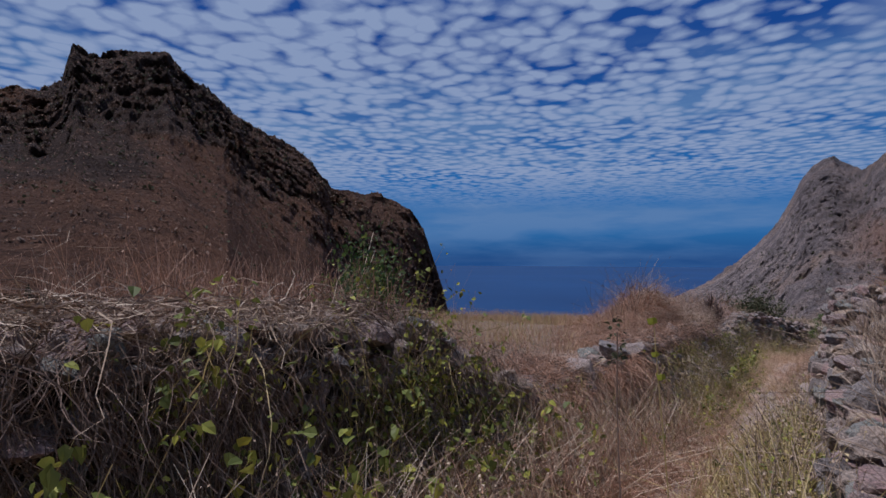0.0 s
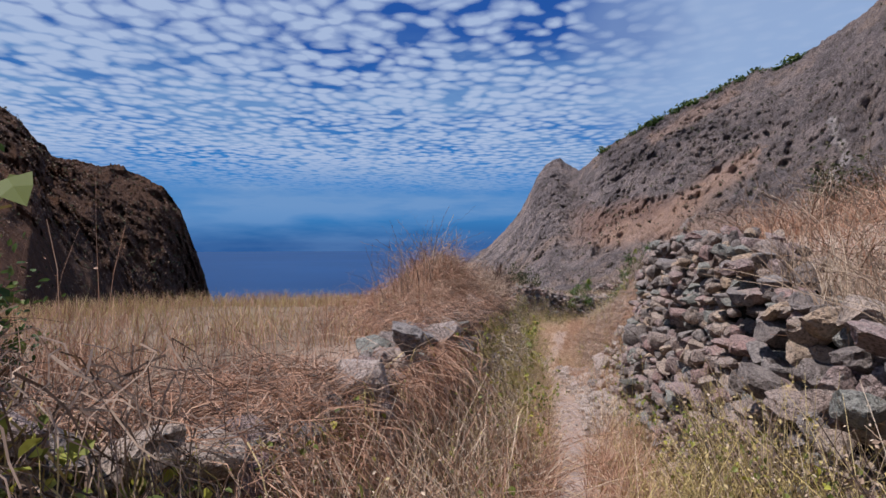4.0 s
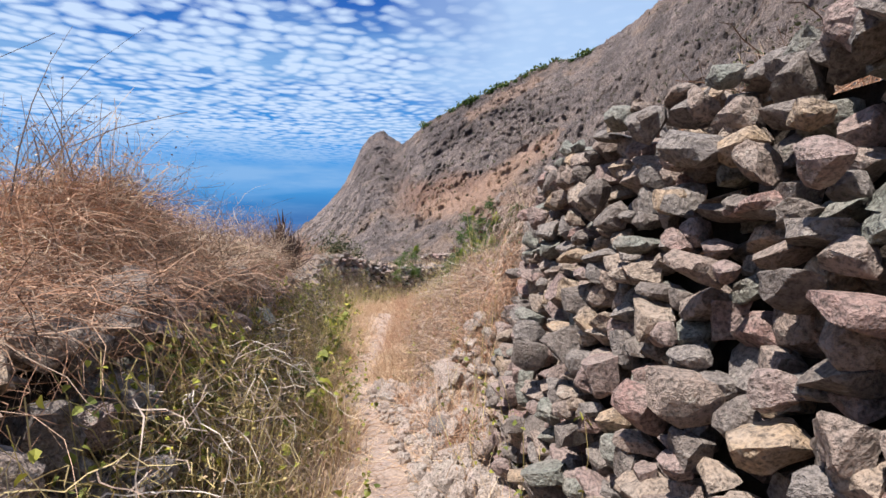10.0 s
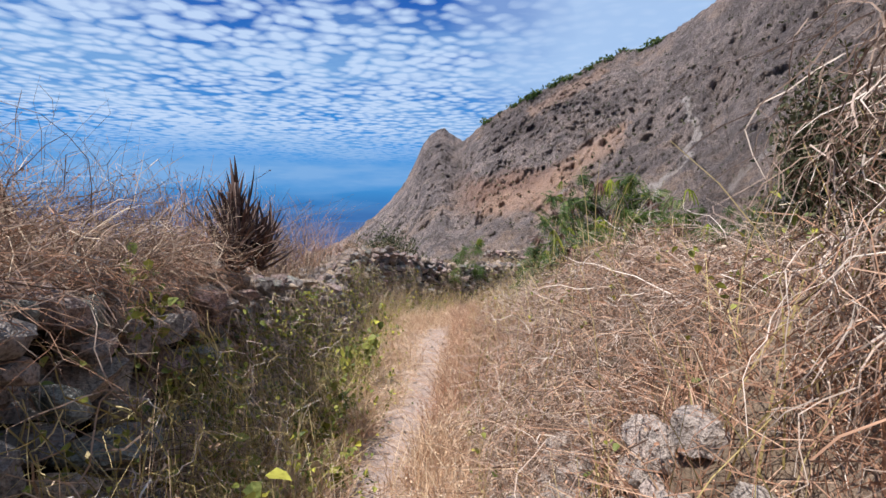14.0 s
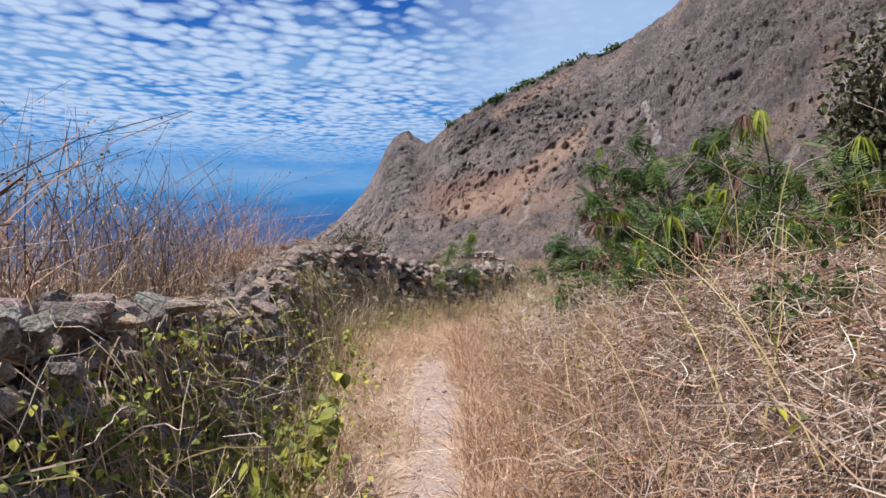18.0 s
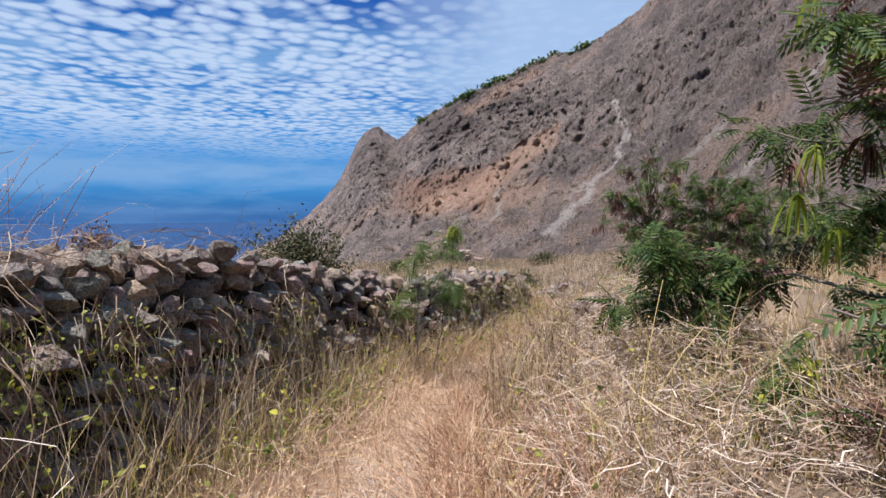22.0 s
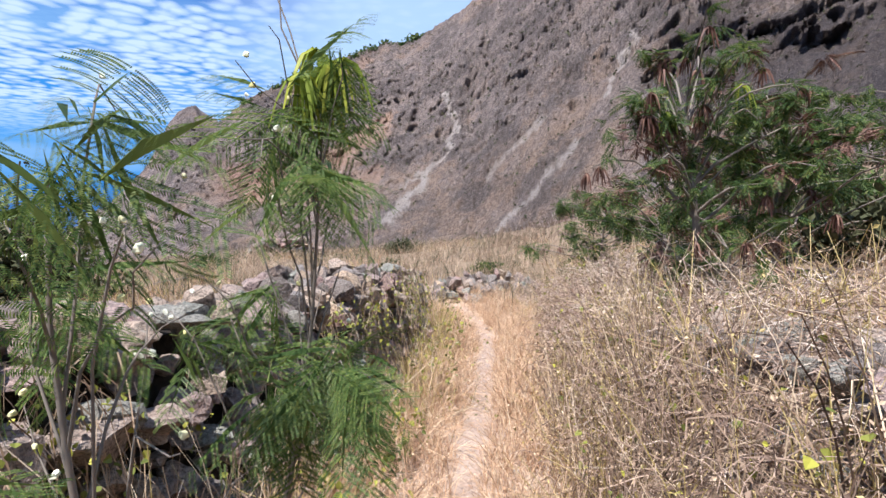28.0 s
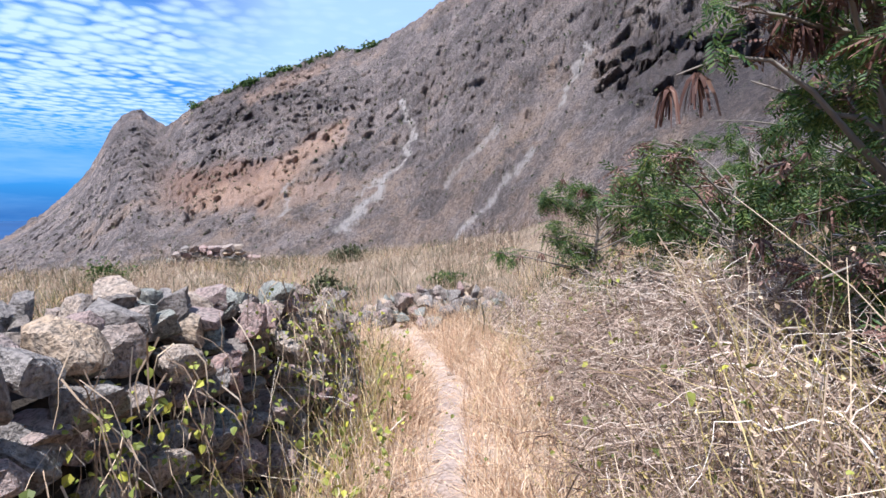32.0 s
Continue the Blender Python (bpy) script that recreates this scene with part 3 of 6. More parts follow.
def hill(name, label, mat, az, ridge, dist_r, dist_b, base_z, n_az, n_r, rough, seed, marks, EYE=EYE):
    """A slope seen from the path: its crest by bearing and rise in degrees, its foot and crest by distance."""
    a = np.interp(np.linspace(0, 1, n_az), *zip(*az))[:, None]
    u = (np.linspace(0, 1.32, n_r) ** 0.9)[None, :]
    el = np.interp(a, *zip(*ridge))
    dr, db, bz = np.interp(a, *zip(*dist_r)), np.interp(a, *zip(*dist_b)), np.interp(a, *zip(*base_z))
    top = EYE[2] + np.tan(np.radians(el)) * dr
    d = db + (dr - db) * np.minimum(u, 1) + np.clip(u - 1, 0, None) * 160
    rise = np.minimum(u, 1)
    prof = 0.8 * rise + 0.2 * rise ** 2.2
    z = bz + (top - bz) * prof - np.clip(u - 1, 0, None) ** 1.2 * 130
    ar = np.radians(a) + 0 * u
    x, y = EYE[0] + d * np.sin(ar), EYE[1] + d * np.cos(ar)
    body = np.maximum(np.sin(np.clip(rise, 0, 1) * np.pi) ** 0.7, 0.45 * step(0.35, 0.6, rise))
    ribs = np.abs(fbm(ar * 26 + 1.3 * fbm(ar * 9, u * 3, 0, 3, seed + 40) - 3.2 * u, u * 2.2, 0, 5, seed, 0.6))
    crag = np.abs(fbm(x * 0.035, y * 0.035, z * 0.035, 6, seed + 5, 0.6))
    small = fbm(x * 0.16, y * 0.16, z * 0.22, 4, seed + 17, 0.62)
    ledge = fbm(x * 0.010, y * 0.010, z * 0.10, 3, seed + 11)
    rocky = step(0.6, 0.85, rise) * step(3, 6, a) * step(22, 15, a) + 0.5 * step(3.5, 1.5, np.abs(a)) * step(0.5, 0.7, rise) + step(-44, -50, a) + step(43, 47, a) * step(0.3, 0.4, rise) * step(0.8, 0.65, rise)
    scale = np.clip(d / 320, 0.12, 1.3) * step(0, 0.22, rise)
    grit = fbm(x * 0.55, y * 0.55, z * 0.6, 3, seed + 29, 0.7)
    push = rough * scale * body * (0.62 * (0.45 - ribs) + (0.8 + 0.5 * rocky) * (0.4 - crag) + (0.30 + 0.3 * rocky) * small + (0.13 + 0.12 * rocky) * grit + 0.04 * ledge)
    # broken cliffs with hollows under their lips, high on the near flank
    jag = fbm(x * 0.045, y * 0.045, z * 0.045, 5, seed + 61, 0.65)
    lift = np.degrees(np.arctan2(z - EYE[2], d)) + 2.6 * jag
    push = push - rough * 1.05 * step(44.0, 46.0, a + 3 * jag) * step(70, 60, a) * step(15.9, 15.3, lift) * step(10.2, 13.8, lift) * (0.6 + jag).clip(0.1, 1.2)
    x, y = x - np.sin(ar) * push, y - np.cos(ar) * push
    z = z + rough * scale * body * (0.22 * fbm(x * 0.05, y * 0.05, z * 0.05, 5, seed + 3, 0.6) - 0.25 * crag)
    z = z + step(0.9, 1.0, rise) * (u <= 1.0) * rough * 0.26 * np.clip(dr / 700, 0, 1) ** 1.3 * (fbm(ar * 110, u * 0, 0, 5, seed + 8, 0.7) - 0.15)
    n1 = u.shape[1]
    i = (np.arange(n_az - 1) * n1)[:, None] + np.arange(n1 - 1)
    me = mesh_of(name, np.stack([x, y, z], -1).reshape(-1, 3), np.stack([i, i + n1, i + n1 + 1, i + 1], -1).reshape(-1, 4), mat, True)
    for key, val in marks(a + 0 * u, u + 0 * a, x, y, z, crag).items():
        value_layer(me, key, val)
    HILLS[name] = tagged(new(name, me), label, "hill")
    return x, y, z, u + 0 * a, d + 0 * a


HILLS = {}


def streak(a, e, line, width):
    """How near a bearing and rise lie to a line, 0 to 1."""
    best = 0 * a
    for (a0, e0), (a1, e1) in zip(line, line[1:]):
        da, de = a1 - a0, e1 - e0
        k = np.clip(((a - a0) * da + (e - e0) * de) / (da * da + de * de), 0, 1)
        best = np.maximum(best, step(width, width * 0.35, np.hypot(a - a0 - k * da, e - e0 - k * de)))
    return best


def bearing(x, y, z):
    d = np.hypot(x - EYE[0], y - EYE[1])
    return np.degrees(np.arctan2(x - EYE[0], y - EYE[1])), np.degrees(np.arctan2(z - EYE[2], d))


def right_marks(a, u, x, y, z, crag):
    b, e = bearing(x, y, z)
    wob = 0.62 * fbm(x * 0.05, y * 0.05, z * 0.05, 6, 21, 0.72)
    scree = np.maximum.reduce([
        streak(b + wob, e, ((25.0, 11.2), (25.8, 7.5), (24.6, 4.6), (22.0, 2.2), (18.4, -1.8)), 0.40),
        0.8 * streak(b + 1.6 * wob, e, ((22.6, 2.8), (20.4, 0.2), (18.6, -2.0)), 0.75),
        0.5 * streak(b + wob, e, ((34.4, 8.6), (31.0, 5.0), (29.0, 2.4)), 0.34),
        streak(b + wob, e, ((43.0, 16.0), (41.6, 13.6), (40.6, 10.4)), 0.32),
        0.7 * streak(b + wob, e, ((37.6, 6.0), (34.0, 1.6), (31.0, -1.5), (29.4, -3.4)), 0.32),
        0.6 * streak(b + wob, e, ((13.0, 3.0), (12.6, -0.6)), 0.35)])
    fan = step(1.0, 0.25, np.abs(e - 1.8 - 0.12 * b + wob) / 3.0) * step(0, 4, b) * step(16, 11, b)
    grassy = 0.35 * step(0.62, 0.2, u) + 0.4 * streak(b, e, ((16, 6), (12, 1.5)), 2.2) + 0.25 * (u > 0.9)
    blot = step(-0.1, 0.5, fbm(x * 0.02, y * 0.02, z * 0.03, 4, 77))
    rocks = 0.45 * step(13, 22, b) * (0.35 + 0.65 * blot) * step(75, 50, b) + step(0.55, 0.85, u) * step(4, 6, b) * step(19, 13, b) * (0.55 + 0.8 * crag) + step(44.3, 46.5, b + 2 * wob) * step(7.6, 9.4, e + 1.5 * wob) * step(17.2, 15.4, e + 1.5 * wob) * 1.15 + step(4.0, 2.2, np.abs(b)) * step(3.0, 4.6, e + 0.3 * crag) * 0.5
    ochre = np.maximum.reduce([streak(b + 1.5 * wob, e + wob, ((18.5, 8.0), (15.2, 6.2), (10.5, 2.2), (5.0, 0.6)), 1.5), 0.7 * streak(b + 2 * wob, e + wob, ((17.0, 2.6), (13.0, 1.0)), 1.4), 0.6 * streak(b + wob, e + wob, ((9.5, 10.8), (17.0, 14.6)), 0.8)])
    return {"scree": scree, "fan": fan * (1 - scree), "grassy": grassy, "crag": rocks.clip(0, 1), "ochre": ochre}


def left_marks(a, u, x, y, z, crag):
    b, e = bearing(x, y, z)
    d = np.hypot(x - 1.2, y - 2.4)
    b, e = np.degrees(np.arctan2(x - 1.2, y - 2.4)), np.degrees(np.arctan2(z - 2.5, d))
    wob = 2.2 * fbm(x * 0.05, y * 0.05, z * 0.06, 5, 23, 0.65)
    upper = step(-77, -73, b + wob) * step(-55.5, -59, b + wob) * step(10.6, 12.4, e + 0.6 * wob)
    lower = step(-67.0, -69.5, b + wob) * step(6.2, 7.8, e + 0.5 * wob) * step(13.0, 11.6, e + 0.5 * wob)
    rib = 0.6 * step(-60.5, -58.5, b + wob) * step(-49.0, -51.5, b + wob) * step(5.0, 6.8, e + 0.5 * wob)
    nose = 0.35 * step(-49.5, -47.5, b + wob)
    rocks = np.maximum.reduce([upper, lower, rib, nose]) * (0.7 + 0.6 * crag)
    return {"scree": 0 * a, "fan": 0.75 * (1 - rocks.clip(0, 1)), "grassy": 0.6 * (1 - rocks.clip(0, 1)), "crag": rocks.clip(0, 1), "ochre": 0 * a}


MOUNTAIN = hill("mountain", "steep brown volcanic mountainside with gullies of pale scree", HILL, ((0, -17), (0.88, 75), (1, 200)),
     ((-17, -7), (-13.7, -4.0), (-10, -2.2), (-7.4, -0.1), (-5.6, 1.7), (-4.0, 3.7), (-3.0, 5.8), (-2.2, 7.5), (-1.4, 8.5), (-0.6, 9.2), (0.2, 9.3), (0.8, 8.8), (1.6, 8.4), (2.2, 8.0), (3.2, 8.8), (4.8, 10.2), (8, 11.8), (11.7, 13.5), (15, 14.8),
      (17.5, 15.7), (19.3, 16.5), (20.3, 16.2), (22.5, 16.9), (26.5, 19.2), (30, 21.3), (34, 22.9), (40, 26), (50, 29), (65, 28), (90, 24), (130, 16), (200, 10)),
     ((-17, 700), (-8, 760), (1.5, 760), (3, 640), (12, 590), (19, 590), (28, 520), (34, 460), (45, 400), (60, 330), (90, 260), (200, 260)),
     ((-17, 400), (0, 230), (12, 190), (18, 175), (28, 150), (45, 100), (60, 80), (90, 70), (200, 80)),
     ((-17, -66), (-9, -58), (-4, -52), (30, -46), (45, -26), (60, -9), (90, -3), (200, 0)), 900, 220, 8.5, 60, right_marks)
HEADLAND = hill("headland", "brown rocky hill, its shade darkened into the colour, ending in a sea cliff", HILL_DARK, ((0, -165), (0.15, -85), (1, -33.5)),
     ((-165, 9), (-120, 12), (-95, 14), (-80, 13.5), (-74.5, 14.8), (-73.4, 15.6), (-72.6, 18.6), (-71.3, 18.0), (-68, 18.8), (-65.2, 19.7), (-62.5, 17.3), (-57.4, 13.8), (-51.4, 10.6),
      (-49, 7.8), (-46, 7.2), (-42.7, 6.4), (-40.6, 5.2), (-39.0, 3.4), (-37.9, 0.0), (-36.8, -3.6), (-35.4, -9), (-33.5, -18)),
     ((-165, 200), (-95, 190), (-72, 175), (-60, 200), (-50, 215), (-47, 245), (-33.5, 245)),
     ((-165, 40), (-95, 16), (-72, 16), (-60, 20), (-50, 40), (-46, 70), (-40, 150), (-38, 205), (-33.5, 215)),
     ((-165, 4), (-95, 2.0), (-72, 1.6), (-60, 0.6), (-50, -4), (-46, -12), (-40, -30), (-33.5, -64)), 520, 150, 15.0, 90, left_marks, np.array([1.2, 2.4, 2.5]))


# ---- stones ----
def stone_template(seed, cuts=8, rough=0.085, fine=3, tilt=0.22):
    """A field stone about one metre across: six rough faces and broken corners, rounder where the faces tilt more."""
    bm = bmesh.new()
    bmesh.ops.create_icosphere(bm, subdivisions=fine, radius=0.78)
    r = np.random.default_rng(seed)
    v = np.array([q.co[:] for q in bm.verts])
    faces = [np.array(d) + r.normal(0, tilt, 3) for d in ((1, 0, 0), (-1, 0, 0), (0, 1, 0), (0, -1, 0), (0, 0, 1), (0, 0, -1))] + list(r.normal(size=(cuts, 3)))
    for k, nrm in enumerate(faces):
        nrm = nrm / np.linalg.norm(nrm)
        v = v - np.clip(v @ nrm - (r.uniform(0.38, 0.5) if k < 6 else r.uniform(0.42, 0.56)), 0, None)[:, None] * nrm
    v = v + v * (rough * fbm(v[:, 0] * 3.6 + seed, v[:, 1] * 3.6, v[:, 2] * 3.6, 5, seed, 0.74))[:, None]
    v = v / (v.max(0) - v.min(0)) * 1.06
    f = np.array([[q.index for q in p.verts] for p in bm.faces])
    bm.free()
    return v, f


STONES = [stone_template(100 + k, 8, 0.085, 2, 0.25 + 0.02 * k) for k in range(16)]
STONE_MESHES = [mesh_of("stone", *stone_template(100 + k, 8, 0.085, 3, 0.25 + 0.02 * k), ROCK) for k in range(16)]
BOULDER_MESHES = [mesh_of("boulder", *stone_template(300 + k, 14, 0.09, 4, 0.5), ROCK) for k in range(4)]
PALE_MESHES = [mesh_of("pale_stone", v, f, ROCK_PALE) for v, f in STONES[:4]]


def stone(parent, place, size, yaw, tilt=0.0, lean=0.0, name="stone"):
    ob = new(name, STONE_MESHES[rng.integers(16)])
    ob.parent = parent
    flip = math.pi if rng.random() < 0.5 else 0.0
    ob.matrix_basis = Matrix.LocRotScale(Vector(place), Euler((tilt, lean, yaw + flip)), Vector(size))
    return ob


def joined_stones(name, places, sizes, yaws, tilts, parent, mat=ROCK_ISLAND, label=""):
    vs, fs, base = [], [], 0
    for p, s, yw, tl in zip(places, sizes, yaws, tilts):
        tv, tf = STONES[rng.integers(16)]
        v = (turns(yw, tl, tl * 0.7)[0] @ (tv * s).T).T + p
        vs.append(v), fs.append(tf + base)
        base += len(v)
    ob = new(name, mesh_of(name, np.concatenate(vs), np.concatenate(fs), mat))
    if parent:
        ob.parent = parent
    return tagged(ob, label, kind="stuff")


def dry_wall(label, y0, y1, face, top, side, thick, wide, tall, keep, seed, cap=2, gap=0.97, batter=0.18, hold=1.0):
    """A dry-laid wall along the path: a core blackened as gap shade, its stones laid in rough courses.
    side: +1 if the seen face looks to +x; batter: how far the face leans back for each metre of rise, held at the
    height hold."""
    r = np.random.default_rng(seed)
    ys = np.arange(y0, y1 + 0.01, 0.22)
    fx, tz = face(ys), top(ys) - 0.16
    bz = path_z(ys) - 0.35
    dx = np.gradient(fx, ys)
    nx_, ny_ = side / np.hypot(1, dx), -side * dx / np.hypot(1, dx)
    rings = []
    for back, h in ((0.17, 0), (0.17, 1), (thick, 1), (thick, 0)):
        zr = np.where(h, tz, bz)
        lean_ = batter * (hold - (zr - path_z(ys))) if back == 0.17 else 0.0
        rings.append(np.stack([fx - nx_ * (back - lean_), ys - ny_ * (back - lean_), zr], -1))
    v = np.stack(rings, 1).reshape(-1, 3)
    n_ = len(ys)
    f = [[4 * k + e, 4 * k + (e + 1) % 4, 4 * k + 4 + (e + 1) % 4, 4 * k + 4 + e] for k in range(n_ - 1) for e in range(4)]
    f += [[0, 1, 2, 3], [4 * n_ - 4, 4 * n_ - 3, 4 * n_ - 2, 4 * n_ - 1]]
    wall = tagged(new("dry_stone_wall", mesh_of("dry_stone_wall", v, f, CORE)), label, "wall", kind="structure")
    made = []
    z = -0.05
    while z < 2.6:
        h = r.uniform(*tall)
        y = y0 + r.uniform(0, wide[0])
        while y < y1:
            wd = r.uniform(*wide) * (1.25 if z < 0.5 else 1.0)
            slope = float(np.gradient(face(np.array([y - 0.2, y, y + 0.2])))[1] / 0.2)
            base = float(path_z(y))
            zz = base + z + r.normal(0, 0.04)
            if zz + h * 0.4 < float(top(y)):
                hh = h * r.uniform(0.8, 1.35)
                ln = math.hypot(1, slope)
                deep = min(max(wd, hh) * r.uniform(1.0, 1.4), 0.42)
                out = r.normal(0, 0.06) - deep * 0.36 + batter * (hold - (zz + hh / 2 - base))
                yy = y + wd * 0.5
                fxx = float(face(yy))
                made.append(((fxx + side * out / ln, yy - side * slope * out / ln, zz + hh / 2), (deep, wd * gap, hh * gap), -math.atan(slope) + r.normal(0, 0.24), r.normal(0, 0.26), r.normal(0, 0.16) - side * math.atan(batter)))
            y += wd * 0.97
        z += h * 0.9
    for row in range(cap):
        y = y0
        while y < y1:
            wd = r.uniform(wide[0] * 0.7, wide[1] * 0.85)
            yy = y + wd / 2
            back = 0.12 + batter * (float(top(yy)) - float(path_z(yy)) - hold) + row * thick / max(cap, 1) * 0.8 + r.normal(0, 0.05)
            fxx = float(face(yy)) - side * back
            hh = r.uniform(*tall) * 1.1
            made.append(((fxx, yy, float(top(yy)) - hh * 0.42 + r.normal(0, 0.035)), (wd * r.uniform(0.8, 1.3), wd * 1.05, hh), r.uniform(-0.9, 0.9), r.normal(0, 0.36), r.normal(0, 0.36)))
            y += wd * r.uniform(0.9, 1.25)
    order = r.permutation(len(made))
    pick = set(order[:keep].tolist())
    rest = [m for k, m in enumerate(made) if k not in pick]
    for k in sorted(pick):
        p, s, yw, tl, ln = made[k]
        stone(wall, p, s, yw, tl, ln)
    if rest:
        joined_stones("stones", [np.array(m[0]) for m in rest], [np.array(m[1]) for m in rest], [m[2] for m in rest], [m[3] for m in rest], wall)
    return wall


bastion_x = along((3.0, 1.66), (5, 1.56), (7.5, 1.50), (8.3, 1.47), (9.4, 1.44), (11.2, 1.36), (12.4, 1.38), (13.0, 1.50), (13.4, 1.72))
bastion_top = along((3, 1.45), (5, 1.62), (7.4, 1.82), (8.1, 1.88), (8.5, 2.12), (9.4, 2.28), (10.5, 2.24), (12.0, 2.12), (12.7, 1.98), (13.2, 1.78), (13.4, 1.6))
dry_wall("dark dry-stone wall of large basalt blocks beside the footpath", 3.2, 7.5, bastion_x, bastion_top, -1, 0.5, (0.11, 0.23), (0.10, 0.18), 300, 1, 2, 0.97, 0.19, 1.4)
dry_wall("tall rounded dry-stone bastion of grey and reddish stones", 7.5, 13.3, bastion_x, bastion_top, -1, 0.55, (0.07, 0.185), (0.065, 0.14), 300, 2, 2, 1.07, 0.19, 1.45)
dry_wall("shaded dry-stone terrace wall hung with vines", -3.0, 5.6, left_x, left_top, 1, 0.6, (0.12, 0.29), (0.11, 0.21), 300, 3, 2, 0.78)
dry_wall("low tumbled stretch of dry-stone wall", 5.6, 9.2, left_x, left_top, 1, 0.6, (0.15, 0.36), (0.12, 0.24), 300, 4, 2, 0.9)
dry_wall("dry-stone wall half buried in dry straw and creepers", 9.2, 15.5, left_x, left_top, 1, 0.6, (0.13, 0.32), (0.12, 0.22), 300, 5, 2, 0.86)
dry_wall("dry-stone field wall of loose grey stones with creepers", 15.5, 21.5, left_x, left_top, 1, 0.55, (0.08, 0.20), (0.075, 0.15), 300, 6, 4, 0.86, 0.2)
dry_wall("dry-stone field wall of loose grey stones, bending with the path", 21.5, 27.6, left_x, left_top, 1, 1.0, (0.09, 0.22), (0.085, 0.18), 300, 7, 5, 0.84, 0.22)
dry_wall("broad low dry-stone wall with flat pale cap stones", 27.6, 31.7, left_x, left_top, 1, 1.1, (0.09, 0.21), (0.08, 0.16), 300, 8, 6, 0.88, 0.22, 0.8)


dry_wall("low dry-stone wall under bleached creepers", 24.7, 27.3, lambda y: foot_x(y) + 0.82, lambda y: path_z(y) + 1.06 - 0.25 * step(26.4, 27.3, y), -1, 0.5, (0.12, 0.28), (0.10, 0.19), 300, 9, 2, 0.88)


def loose_stone(label, place, size, yaw=0.0, tilt=0.1, name="boulder"):
    ob = tagged(stone(None, place, size, yaw, tilt, name=name), label, "stone")
    ob.data = PALE_MESHES[rng.integers(4)] if "pale" in label else BOULDER_MESHES[rng.integers(4)]
    return ob


loose_stone("blue-grey rounded boulder resting on the tumbled wall", (-0.84, 8.30, 1.47), (0.27, 0.27, 0.24), 0.4)
loose_stone("pale angular block on the end of the wall", (-0.74, 8.95, 1.37), (0.28, 0.32, 0.24), 1.1)
loose_stone("pale broken boulder at the foot of the wall", (-0.92, 7.55, 1.32), (0.36, 0.4, 0.3), 0.2)
loose_stone("large dark basalt block in the wall", (-0.95, 6.3, 1.27), (0.27, 0.30, 0.22), 0.8)
loose_stone("pale boulder among rubble beside the path", (1.02, 14.1, float(land(1.02, 14.1)) + 0.06), (0.32, 0.36, 0.26), 0.5)
loose_stone("rounded grey stone in the rubble beside the path", (0.82, 13.1, float(land(0.82, 13.1)) + 0.05), (0.26, 0.22, 0.2), 1.0)
loose_stone("flat pale stone set in the footpath", (0.55, 19.3, -0.60), (0.30, 0.26, 0.08), 0.3, 0.0)
loose_stone("flat pale stone set in the footpath", (2.85, 27.7, -1.39), (0.5, 0.36, 0.08), 0.9, 0.0)


def rubble(label, count, sampler, size, mat=ROCK_PALE, sink=0.25):
    p = np.array([sampler() for _ in range(count)])
    s = rng.uniform(*size, count)[:, None] * rng.uniform(0.6, 1.25, (count, 3))
    p = np.c_[p, land(p[:, 0], p[:, 1]) + s[:, 2] * (0.5 - sink)]
    ob = joined_stones("rubble", p, s, rng.uniform(0, 6.28, count), rng.normal(0, 0.3, count), None, mat)
    return tagged(ob, label, "rubble")


def beside(y0, y1, lo, hi):
    def pick():
        y = rng.uniform(y0, y1)
        return (float(path_x(y)) + rng.uniform(lo, hi), y)
    return pick


rubble("pale broken rubble spilling from the bank beside the path", 460, beside(10.8, 15.0, 0.2, 1.2), (0.05, 0.19))
rubble("small pale stones strewn along the footpath", 300, beside(3, 33, -0.45, 0.55), (0.015, 0.05))
rubble("pinkish rubble and earth clods in the middle of the path edge", 900, beside(10.4, 15.0, 0.10, 1.1), (0.025, 0.10))
# ruined terrace wall far across the meadow
ruin = tagged(new("ruined_terrace"), "low ruined dry-stone terrace wall in the dry meadow", "wall")
ruin.location = (4.7, 49.0, float(land(4.7, 49.0)))
for row in range(4):
    x_ = -1.9 + row * 0.25
    while x_ < 1.8 - row * 0.3:
        wd_ = rng.uniform(0.25, 0.6)
        stone(ruin, (x_ + wd_ / 2, rng.normal(0, 0.1), 0.12 + row * 0.22), (wd_, 0.5, 0.26), rng.normal(0, 0.08), rng.normal(0, 0.06))
        x_ += wd_ * 0.96
pile = tagged(new("stone_pile"), "long low heap of grey field stones beside the path", "stone pile")
pile.location = (6.4, 34.0, float(land(6.4, 34.0)))
for _ in range(170):
    q = np.array([rng.uniform(-1.25, 1.25), rng.normal() * 0.3])
    h = 0.42 * math.exp(-(q[0] / 1.1) ** 4 - (q[1] / 0.5) ** 2)
    q = np.array([0.87 * q[0] + 0.5 * q[1], -0.5 * q[0] + 0.87 * q[1]])
    stone(pile, (q[0], q[1], float(land(6.4 + q[0], 34.0 + q[1])) - pile.location.z + rng.uniform(0, h) + 0.04), rng.uniform(0.10, 0.27, 3), rng.uniform(0, 6), rng.normal(0, 0.3))


# ---- plants ----
def clear(p):
    """True for paths that keep out of the walker's way."""
    off, up = np.abs(p[..., 0] - path_x(p[..., 1])), p[..., 2] - path_z(p[..., 1])
    way = ((off < 0.52) & (up > 0.7)) | ((off < 0.3) & (up > 0.45))
    return ~way.any(-1)


